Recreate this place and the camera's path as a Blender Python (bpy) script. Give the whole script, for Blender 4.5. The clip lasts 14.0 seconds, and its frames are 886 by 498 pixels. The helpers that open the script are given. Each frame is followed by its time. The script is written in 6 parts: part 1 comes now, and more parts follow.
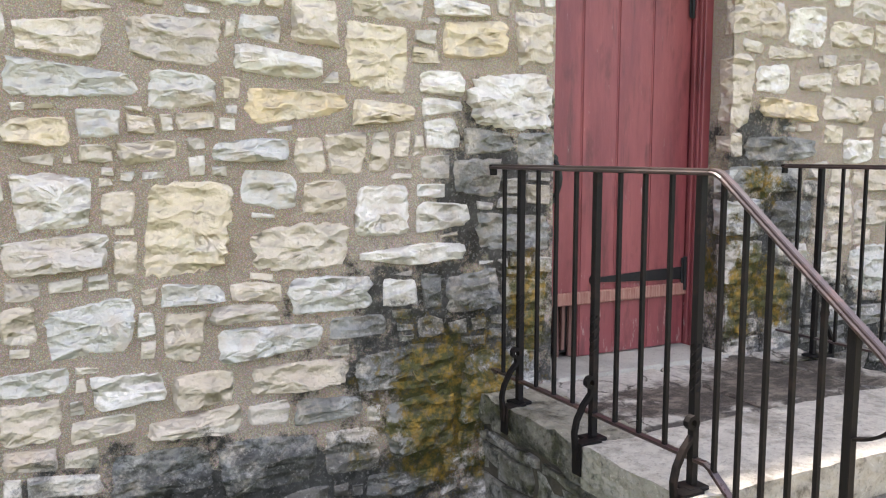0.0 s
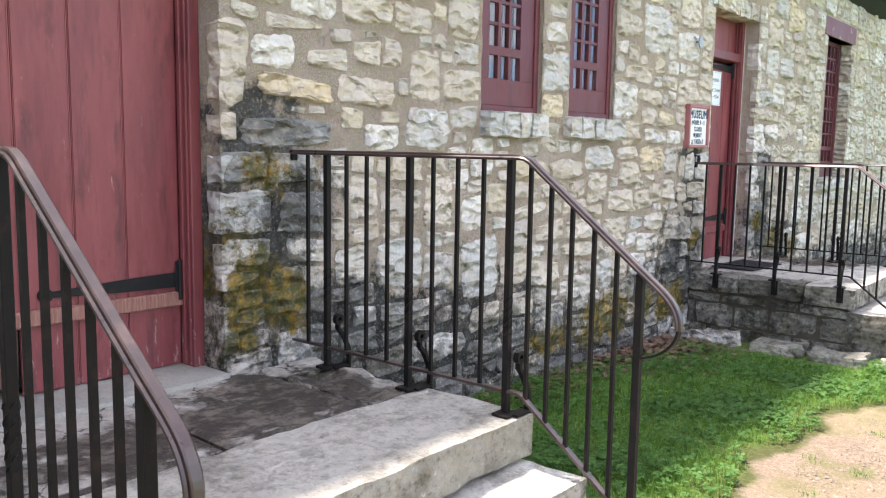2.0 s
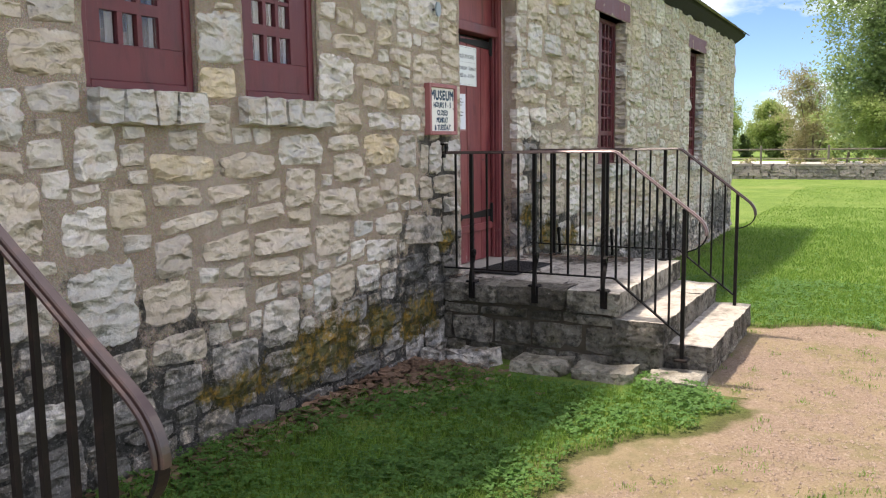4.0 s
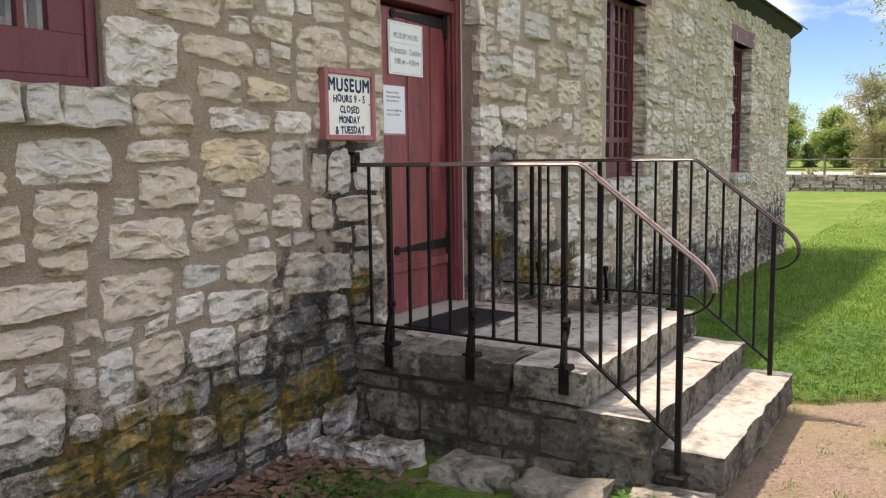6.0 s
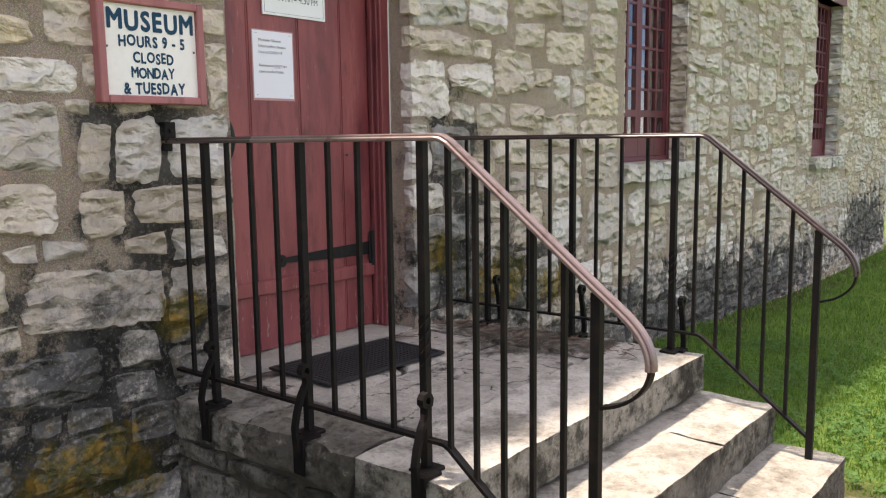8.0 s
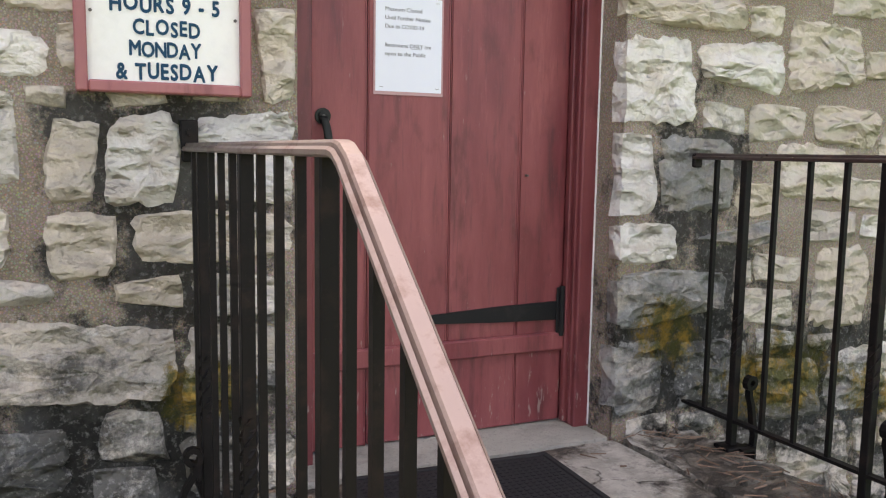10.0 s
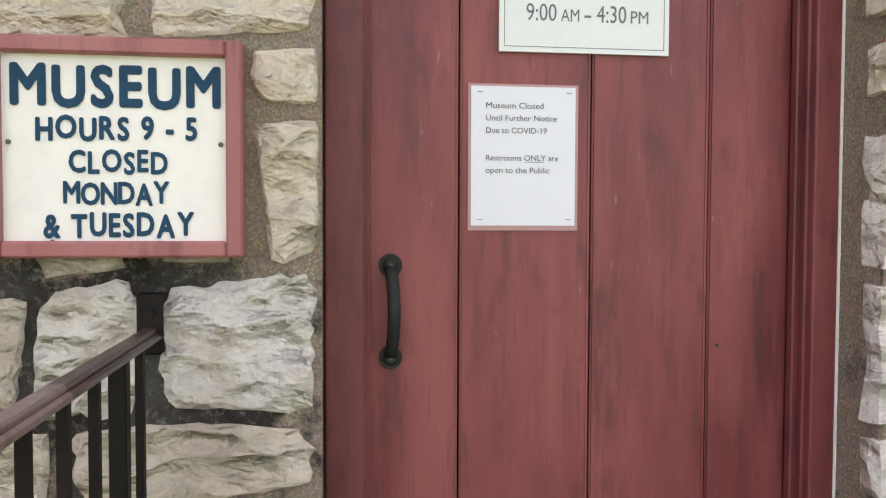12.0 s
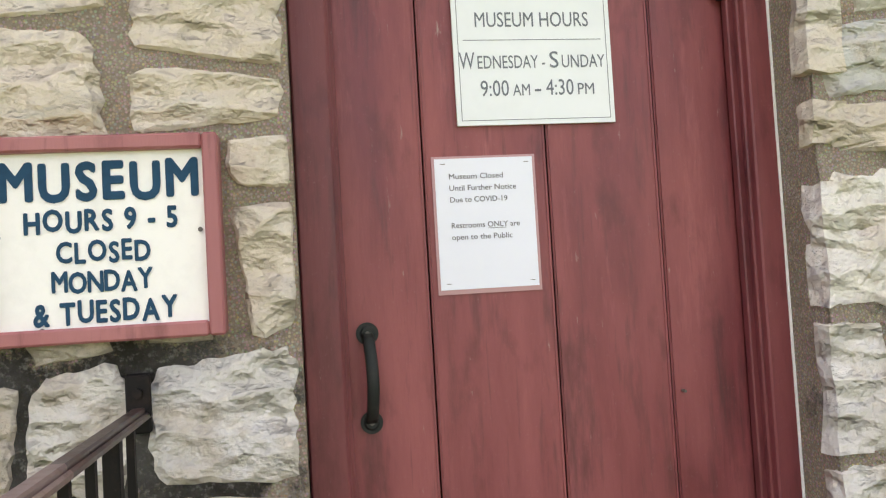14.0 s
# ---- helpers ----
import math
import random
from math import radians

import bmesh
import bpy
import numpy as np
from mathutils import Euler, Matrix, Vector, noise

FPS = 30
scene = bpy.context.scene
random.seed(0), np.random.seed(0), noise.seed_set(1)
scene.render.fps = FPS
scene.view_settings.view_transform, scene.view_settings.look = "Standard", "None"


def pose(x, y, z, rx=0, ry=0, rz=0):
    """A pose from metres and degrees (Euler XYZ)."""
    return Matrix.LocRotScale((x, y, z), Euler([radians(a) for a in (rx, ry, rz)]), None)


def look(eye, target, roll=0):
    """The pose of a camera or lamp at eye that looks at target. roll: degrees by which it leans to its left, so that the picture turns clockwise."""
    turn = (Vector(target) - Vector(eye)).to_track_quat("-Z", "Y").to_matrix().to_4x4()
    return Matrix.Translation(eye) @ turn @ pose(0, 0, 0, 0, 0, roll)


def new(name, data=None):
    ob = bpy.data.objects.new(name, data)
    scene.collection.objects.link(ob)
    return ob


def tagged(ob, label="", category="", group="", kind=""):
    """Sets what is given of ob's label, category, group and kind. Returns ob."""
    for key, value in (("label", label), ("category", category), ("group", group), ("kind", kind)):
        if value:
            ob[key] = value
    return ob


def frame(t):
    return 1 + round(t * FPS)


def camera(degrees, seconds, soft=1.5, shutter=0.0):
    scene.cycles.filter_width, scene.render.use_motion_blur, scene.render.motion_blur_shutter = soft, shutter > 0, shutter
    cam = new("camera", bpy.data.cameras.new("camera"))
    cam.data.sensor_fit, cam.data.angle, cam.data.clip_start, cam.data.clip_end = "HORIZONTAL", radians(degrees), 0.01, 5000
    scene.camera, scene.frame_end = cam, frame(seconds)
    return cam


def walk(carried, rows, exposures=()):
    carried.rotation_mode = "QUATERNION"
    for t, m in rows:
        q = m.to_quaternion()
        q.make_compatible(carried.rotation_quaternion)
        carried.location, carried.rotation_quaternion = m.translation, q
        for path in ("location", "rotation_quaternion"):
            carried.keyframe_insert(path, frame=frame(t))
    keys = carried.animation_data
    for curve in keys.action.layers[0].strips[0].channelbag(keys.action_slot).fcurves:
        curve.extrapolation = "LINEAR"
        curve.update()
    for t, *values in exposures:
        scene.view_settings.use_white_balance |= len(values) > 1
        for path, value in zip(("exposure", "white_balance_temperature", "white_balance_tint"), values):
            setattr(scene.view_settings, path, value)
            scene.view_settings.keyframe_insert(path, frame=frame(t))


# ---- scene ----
cam = camera(56.2, 14.0, soft=1.2)
PATH = [
    (0, (0.28, -0.096, 1.501), (1.186, 1.673, 1.275), -0.0),
    (0.5, (0.499, 0.032, 1.505), (1.679, 1.633, 1.292), 1.1),
    (1, (0.753, 0.017, 1.484), (2.114, 1.465, 1.264), 1.4),
    (1.5, (1.053, -0.08, 1.498), (2.478, 1.303, 1.262), 1.8),
    (2, (1.354, -0.014, 1.473), (2.873, 1.264, 1.231), 0.9),
    (2.5, (1.699, 0.025, 1.47), (3.312, 1.183, 1.229), -0.4),
    (3, (2.089, -0.054, 1.45), (3.74, 1.041, 1.179), -0.2),
    (3.5, (2.456, -0.018, 1.422), (4.161, 0.993, 1.154), -0.1),
    (4, (2.839, 0.011, 1.441), (4.577, 0.968, 1.19), -0.8),
    (4.2, (3.005, 0.006, 1.444), (4.744, 0.957, 1.178), -0.5),
    (6.5, (5.156, 0.19, 1.417), (6.807, 1.298, 1.197), -0.8),
    (7, (5.576, 0.156, 1.401), (7.208, 1.289, 1.172), -0.7),
    (9.3, (7.383, 0.561, 1.36), (8.601, 2.128, 1.109), 0.4),
    (9.5, (7.508, 0.607, 1.362), (8.644, 2.235, 1.123), 0.9),
    (10, (7.803, 0.741, 1.377), (8.632, 2.546, 1.145), 0.9),
    (10.5, (7.965, 0.977, 1.406), (8.622, 2.852, 1.17), -2.3),
    (11, (8.127, 1.21, 1.482), (8.695, 3.118, 1.292), -2.4),
    (11.5, (8.26, 1.383, 1.552), (8.647, 3.341, 1.435), 0.8),
    (12, (8.391, 1.461, 1.572), (8.648, 3.442, 1.496), 0.2),
    (12.5, (8.417, 1.486, 1.593), (8.728, 3.46, 1.528), -1.2),
    (13, (8.415, 1.483, 1.597), (8.751, 3.453, 1.542), -1.8),
    (13.5, (8.416, 1.454, 1.588), (8.749, 3.425, 1.577), -2.3),
    (14, (8.389, 1.374, 1.572), (8.708, 3.347, 1.654), -3.3),
]
walk(cam, [(t, look(eye, target, roll)) for t, eye, target, roll in PATH],
     [(0, 1.18, 6850, 16), (1.5, 1.18, 6680, 15), (2, 1.10, 6600, 15), (2.5, 0.80, 6850, 18), (3, 0.68, 6980, 18), (4.2, 0.36, 7150, 18), (6.5, 0.30, 7420, 20), (7.2, 0.30, 7420, 20),
      (9.3, 0.80, 7200, 16), (11, 0.80, 7450, 16), (14, 0.92, 7700, 15)])

# white balance and exposure follow the phone's own drift
# ---- light ----
SUN_DIR = Vector((-0.10, 0.35, 1.0)).normalized()
world = bpy.data.worlds.new("sky")
scene.world = world
world.use_nodes = True
wt = world.node_tree
wt.nodes.clear()
w_out = wt.nodes.new("ShaderNodeOutputWorld")
w_bg = wt.nodes.new("ShaderNodeBackground")
w_sky = wt.nodes.new("ShaderNodeTexSky")
w_sky.sky_type = "NISHITA"
w_sky.sun_disc = False
w_sky.sun_elevation = math.asin(SUN_DIR.z)
w_sky.sun_rotation = math.atan2(SUN_DIR.x, SUN_DIR.y)
w_sky.dust_density = 0.0
w_sky.air_density = 0.65
w_bg.inputs["Strength"].default_value = 0.19
# broken white cloud over the blue
w_tc = wt.nodes.new("ShaderNodeTexCoord")
w_map = wt.nodes.new("ShaderNodeMapping")
w_map.inputs["Location"].default_value = (0.7, 0.2, 0.0)
w_map.inputs["Scale"].default_value = (1.0, 1.0, 2.6)
w_noise = wt.nodes.new("ShaderNodeTexNoise")
w_noise.inputs["Scale"].default_value = 2.6
w_noise.inputs["Detail"].default_value = 7.0
w_noise.inputs["Roughness"].default_value = 0.55
w_ramp = wt.nodes.new("ShaderNodeMapRange")
w_ramp.inputs["From Min"].default_value = 0.45
w_ramp.inputs["From Max"].default_value = 0.64
w_mix = wt.nodes.new("ShaderNodeMix")
w_mix.data_type = "RGBA"
w_mix.inputs["B"].default_value = (10.6, 10.6, 10.6, 1)
wt.links.new(w_tc.outputs["Generated"], w_map.inputs["Vector"])
wt.links.new(w_map.outputs["Vector"], w_noise.inputs["Vector"])
wt.links.new(w_noise.outputs["Fac"], w_ramp.inputs["Value"])
wt.links.new(w_ramp.outputs["Result"], w_mix.inputs["Factor"])
w_blue = wt.nodes.new("ShaderNodeMix")
w_blue.data_type, w_blue.blend_type = "RGBA", "MULTIPLY"
w_blue.inputs["Factor"].default_value = 1.0
w_blue.inputs["B"].default_value = (0.55, 0.70, 0.88, 1)
wt.links.new(w_sky.outputs["Color"], w_blue.inputs["A"])
wt.links.new(w_blue.outputs["Result"], w_mix.inputs["A"])
wt.links.new(w_mix.outputs["Result"], w_bg.inputs["Color"])
wt.links.new(w_bg.outputs["Background"], w_out.inputs["Surface"])

sun = new("sun", bpy.data.lights.new("sun", "SUN"))
sun.data.energy = 5.0
sun.data.angle = radians(3.0)
sun.data.color = (1.0, 0.94, 0.85)
sun.rotation_mode = "QUATERNION"
sun.rotation_quaternion = SUN_DIR.to_track_quat("Z", "Y")
sun.location = (0, 0, 30)

# ---- plan ----
WALL = 2.905                      # face of the front wall
END_X, LEFT_X = 19.8, -4.0
WALL_TOP = 3.28
LAND_A, LAND_B = 0.505, 0.46      # heights of the two landings


def smooth(a, b, v):
    v = min(1.0, max(0.0, (v - a) / (b - a)))
    return v * v * (3 - 2 * v)


def ground_z(x, y):
    near = 0.03 - 0.07 * smooth(2, 7.5, x) - 0.08 * smooth(6.8, 9.2, x) - 0.20 * smooth(10, 17, x) + 0.22 * smooth(22, 38, x)
    return near + 0.02 * smooth(2.2, 2.9, y) * smooth(3, 5, x) * (1 - smooth(8, 10, x))


def path_edge(x):
    """Lawn edge of the gravel, as y."""
    return 1.24 - 0.58 * smooth(6.2, 7.6, x) + 0.05 * math.sin(5 * x) + 0.03 * math.sin(13 * x + 1)


def on_path(x, y):
    """Over 0 on the gravel."""
    far = 10.35 + 0.12 * math.sin(3 * y) - 0.35 * smooth(0.3, 1.0, y)
    lawn = path_edge(x) if x < 7.9 else 1.12
    return min(lawn - y, far - x, y + 2.6)


# ---- materials ----
def mat(name):
    m = bpy.data.materials.new(name)
    m.use_nodes = True
    t = m.node_tree
    return m, t, t.nodes["Principled BSDF"]


def nd(t, kind, **inputs):
    n = t.nodes.new(kind)
    for key, value in inputs.items():
        n.inputs[key.replace("_", " ")].default_value = value
    return n


def position(t, scale=(1, 1, 1)):
    g = nd(t, "ShaderNodeNewGeometry")
    m = nd(t, "ShaderNodeMapping")
    m.inputs["Scale"].default_value = scale
    t.links.new(g.outputs["Position"], m.inputs["Vector"])
    return m.outputs["Vector"]


def noise_tex(t, vec, scale, detail=5.0, rough=0.6):
    n = nd(t, "ShaderNodeTexNoise", Scale=scale, Detail=detail, Roughness=rough)
    t.links.new(vec, n.inputs["Vector"])
    return n.outputs["Fac"]


def span(t, value, a, b, lo=0.0, hi=1.0):
    n = nd(t, "ShaderNodeMapRange")
    for key, v in (("From Min", a), ("From Max", b), ("To Min", lo), ("To Max", hi)):
        n.inputs[key].default_value = v
    t.links.new(value, n.inputs["Value"])
    return n.outputs["Result"]


def math_node(t, op, a, b=None):
    n = t.nodes.new("ShaderNodeMath")
    n.operation = op
    for i, v in enumerate((a, b)):
        if v is None:
            continue
        if isinstance(v, (int, float)):
            n.inputs[i].default_value = v
        else:
            t.links.new(v, n.inputs[i])
    return n.outputs[0]


def blend(t, fac, a, b, mode="MIX"):
    n = t.nodes.new("ShaderNodeMix")
    n.data_type = "RGBA"
    n.blend_type = mode
    for sock, v in (("Factor", fac), ("A", a), ("B", b)):
        if isinstance(v, (int, float)):
            n.inputs[sock].default_value = v
        elif isinstance(v, tuple):
            n.inputs[sock].default_value = (*v, 1)
        else:
            t.links.new(v, n.inputs[sock])
    return n.outputs["Result"]


def bump(t, b, height, strength=0.5, distance=0.01, normal=None):
    n = nd(t, "ShaderNodeBump", Strength=strength, Distance=distance)
    t.links.new(height, n.inputs["Height"])
    if normal is not None:
        t.links.new(normal, n.inputs["Normal"])
    t.links.new(n.outputs["Normal"], b.inputs["Normal"])
    return n.outputs["Normal"]


def patches(name, spots, low=0.38, high=0.76):
    """A node group: a mask of soft ellipses (x, z, rx, rz) on the wall, broken by noise."""
    g = bpy.data.node_groups.new(name, "ShaderNodeTree")
    g.interface.new_socket("Mask", in_out="OUTPUT", socket_type="NodeSocketFloat")
    out = g.nodes.new("NodeGroupOutput")
    total = None
    vec = position(g)
    for x, z, rx, rz in spots:
        m = nd(g, "ShaderNodeMapping")
        m.vector_type = "POINT"
        m.inputs["Location"].default_value = (-x / rx, 0, -z / rz)
        m.inputs["Scale"].default_value = (1 / rx, 0, 1 / rz)
        g.links.new(vec, m.inputs["Vector"])
        length = g.nodes.new("ShaderNodeVectorMath")
        length.operation = "LENGTH"
        g.links.new(m.outputs["Vector"], length.inputs[0])
        one = span(g, length.outputs["Value"], 1.35, 0.35)
        total = one if total is None else math_node(g, "MAXIMUM", total, one)
    n = noise_tex(g, vec, 5.5, 12.0, 0.78)
    v = math_node(g, "ADD", total, math_node(g, "MULTIPLY", math_node(g, "SUBTRACT", n, 0.5), 3.8))
    v = math_node(g, "MULTIPLY", span(g, v, low, high), span(g, total, 0.02, 0.20))
    g.links.new(v, out.inputs["Mask"])
    return g


ALGAE = patches("algae", [(2.08, 1.32, 0.38, 0.50), (1.88, 0.72, 0.70, 0.50), (0.9, 0.16, 1.5, 0.30), (3.58, 1.52, 0.30, 0.20),
                          (3.60, 0.95, 0.40, 0.65), (4.2, 0.42, 0.9, 0.55), (4.9, 0.25, 1.4, 0.60), (6.2, 0.15, 1.5, 0.48), (7.6, 0.20, 0.85, 0.52), (8.08, 0.75, 0.24, 0.50),
                          (8.10, 1.42, 0.34, 0.10), (8.05, 1.20, 0.34, 0.30), (7.85, 0.62, 0.45, 0.40), (7.2, 0.25, 0.8, 0.36), (7.86, 1.42, 0.12, 0.12), (9.72, 1.30, 0.26, 0.34), (9.72, 0.75, 0.40, 0.45), (10.35, 0.58, 0.85, 0.36), (13.5, 0.0, 4.0, 0.50), (18.6, 0.15, 1.5, 0.6)])
# FOOT darkens stones and mortar alike along the base and beside the railings
FOOT = patches("dark_foot", [(4.9, 0.06, 1.8, 0.50), (6.5, 0.0, 1.6, 0.48), (7.80, 0.36, 0.75, 0.50), (13.5, 0.0, 4.0, 0.42), (18.6, 0.15, 1.5, 0.5), (0.9, 0.10, 1.7, 0.36), (1.85, 0.62, 0.50, 0.34),
                            (9.75, 0.72, 0.30, 0.22), (10.15, 0.48, 0.70, 0.28), (3.60, 0.80, 0.30, 0.40), (3.80, 1.18, 0.32, 0.26), (4.30, 0.45, 0.90, 0.34), (4.0, 0.75, 0.5, 0.12), (8.15, 0.62, 0.25, 0.25)])
LICHEN = patches("lichen", [(1.84, 0.46, 0.42, 0.40), (3.62, 1.36, 0.16, 0.12), (3.70, 0.78, 0.16, 0.22), (2.22, 0.85, 0.12, 0.28), (3.50, 0.85, 0.16, 0.34), (6.7, 0.28, 0.55, 0.22),
                            (7.7, 0.25, 0.35, 0.2), (7.22, 0.30, 0.22, 0.14), (6.45, 0.19, 0.30, 0.12), (5.9, 0.22, 0.30, 0.12), (8.1, 0.75, 0.14, 0.10), (9.62, 0.80, 0.13, 0.14), (10.15, 0.60, 0.34, 0.16), (10.7, 0.50, 0.25, 0.12)], 0.40, 0.74)


def weathered(t, colour, algae=0.85, lichen=0.9):
    a = t.nodes.new("ShaderNodeGroup")
    a.node_tree = ALGAE
    l = t.nodes.new("ShaderNodeGroup")
    l.node_tree = LICHEN
    vec = position(t)
    speck = noise_tex(t, vec, 60, 3.0, 0.7)
    cloud = noise_tex(t, vec, 8.0, 6.0, 0.65)
    dark = blend(t, span(t, cloud, 0.40, 0.66), (0.030, 0.031, 0.029), (0.115, 0.118, 0.115))
    dark = blend(t, span(t, speck, 0.54, 0.70), dark, (0.26, 0.26, 0.25))
    colour = blend(t, math_node(t, "MULTIPLY", a.outputs["Mask"], algae), colour, dark)
    w = t.nodes.new("ShaderNodeGroup")
    w.node_tree = FOOT
    colour = blend(t, math_node(t, "MULTIPLY", w.outputs["Mask"], min(0.80, algae * 2 + 0.4)), colour, dark)
    olive = blend(t, span(t, noise_tex(t, vec, 16, 7.0, 0.75), 0.46, 0.62), (0.085, 0.085, 0.024), (0.34, 0.205, 0.03))
    crust = span(t, noise_tex(t, vec, 27, 6.0, 0.7), 0.38, 0.50, 0.40, 1.0)
    spread = math_node(t, "MULTIPLY", math_node(t, "MULTIPLY", l.outputs["Mask"], lichen), crust)
    return blend(t, spread, colour, olive), a.outputs["Mask"]


def limestone(name, low, high, island=False, algae=0.85):
    m, t, b = mat(name)
    vec = position(t)
    if island:
        rnd = nd(t, "ShaderNodeNewGeometry").outputs["Random Per Island"]
    else:
        rnd = nd(t, "ShaderNodeObjectInfo").outputs["Random"]
    base = blend(t, rnd, low, high)
    if island:
        hue = t.nodes.new("ShaderNodeValToRGB")
        hue.color_ramp.interpolation = "CONSTANT"
        for i, (p, c) in enumerate(((0.0, (0.60, 0.545, 0.46)), (0.22, (0.68, 0.64, 0.575)), (0.40, (0.52, 0.475, 0.42)), (0.55, (0.62, 0.545, 0.42)),
                                    (0.66, (0.74, 0.71, 0.66)), (0.80, (0.56, 0.53, 0.48)), (0.92, (0.60, 0.53, 0.43)))):
            e = hue.color_ramp.elements[i] if i < 2 else hue.color_ramp.elements.new(p)
            e.position, e.color = p, (*c, 1)
        t.links.new(rnd, hue.inputs["Fac"])
        base = hue.outputs["Color"]
    big = noise_tex(t, vec, 7, 5.0, 0.62)
    bed = noise_tex(t, position(t, (1, 1, 1.5)), 6.0, 8.0, 0.56)
    fine = noise_tex(t, vec, 55, 6.0, 0.7)
    cool = noise_tex(t, position(t, (1, 1, 1.6)), 4.5, 6.0, 0.6)
    base = blend(t, span(t, cool, 0.52, 0.62, 0, 0.40), base, (0.64, 0.64, 0.61))
    col = blend(t, span(t, big, 0.40, 0.72, 0, 0.30), base, (0.44, 0.37, 0.27))
    col = blend(t, span(t, fine, 0.28, 0.42, 0.22, 0), col, (0.25, 0.21, 0.16))
    col = blend(t, span(t, noise_tex(t, vec, 13, 7.0, 0.7), 0.58, 0.74, 0, 0.22), col, (0.36, 0.33, 0.28))
    lime = noise_tex(t, vec, 10.5, 7.0, 0.66)
    col = blend(t, span(t, lime, 0.48, 0.62, 0, 0.60), col, (0.58, 0.50, 0.41))
    rust = noise_tex(t, vec, 3.1, 4.0, 0.6)
    col = blend(t, span(t, rust, 0.62, 0.76, 0, 0.30), col, (0.58, 0.38, 0.18))
    col, mask = weathered(t, col, algae)
    t.links.new(col, b.inputs["Base Color"])
    b.inputs["Roughness"].default_value = 0.88
    b.inputs["Specular IOR Level"].default_value = 0.25
    warp = nd(t, "ShaderNodeVectorMath")
    warp.operation = "MULTIPLY_ADD"
    nz = nd(t, "ShaderNodeTexNoise", Scale=9.0, Detail=4.0)
    t.links.new(vec, nz.inputs["Vector"])
    t.links.new(nz.outputs["Color"], warp.inputs[0])
    warp.inputs[1].default_value = (0.12, 0.12, 0.12)
    t.links.new(position(t, (1, 1, 2.2)), warp.inputs[2])
    chips = nd(t, "ShaderNodeTexVoronoi", Scale=8.0)
    t.links.new(warp.outputs[0], chips.inputs["Vector"])
    chips.feature = "SMOOTH_F1"
    chips.inputs["Smoothness"].default_value = 0.25
    n1 = bump(t, b, chips.outputs["Distance"], 0.8, 0.085)
    n2 = bump(t, b, bed, 0.85, 0.075, n1)
    bump(t, b, fine, 0.35, 0.006, n2)
    return m


STONE = {
    "W": limestone("limestone_white", (0.72, 0.70, 0.665), (0.83, 0.80, 0.74), algae=0.14),
    "C": limestone("limestone_cream", (0.59, 0.515, 0.415), (0.73, 0.66, 0.555), algae=0.22),
    "Y": limestone("limestone_buff", (0.73, 0.59, 0.38), (0.73, 0.64, 0.48), algae=0.22),
    "B": limestone("limestone_blue_grey", (0.54, 0.545, 0.525), (0.68, 0.675, 0.645), algae=0.28),
    "G": limestone("limestone_grey", (0.48, 0.43, 0.375), (0.61, 0.56, 0.50), algae=0.35),
    "D": limestone("limestone_dark", (0.22, 0.225, 0.22), (0.36, 0.36, 0.35), algae=0.40),
}
STONE_FILL = limestone("limestone_mixed", (0.6, 0.55, 0.45), (0.7, 0.65, 0.55), island=True, algae=0.42)


def mortar_material():
    m, t, b = mat("lime_mortar")
    vec = position(t)
    big = noise_tex(t, vec, 2.2, 4.0)
    fine = noise_tex(t, vec, 140, 6.0, 0.8)
    mid = noise_tex(t, vec, 18, 5.0, 0.65)
    col = blend(t, span(t, big, 0.35, 0.65), (0.58, 0.485, 0.38), (0.69, 0.60, 0.50))
    col = blend(t, span(t, fine, 0.52, 0.66, 0, 0.55), col, (0.27, 0.195, 0.13))
    col = blend(t, span(t, fine, 0.34, 0.22, 0, 0.6), col, (0.60, 0.56, 0.49))
    grit = nd(t, "ShaderNodeTexVoronoi", Scale=190.0)
    t.links.new(vec, grit.inputs["Vector"])
    col = blend(t, span(t, grit.outputs["Distance"], 0.62, 0.34), blend(t, 0.38, col, (0.22, 0.16, 0.11)), blend(t, 0.5, col, grit.outputs["Color"], "SOFT_LIGHT"))
    col, _ = weathered(t, col, 0.93)
    t.links.new(col, b.inputs["Base Color"])
    b.inputs["Roughness"].default_value = 0.95
    b.inputs["Specular IOR Level"].default_value = 0.15
    n1 = bump(t, b, mid, 1.0, 0.04)
    bump(t, b, fine, 1.0, 0.014, n1)
    return m


MORTAR = mortar_material()


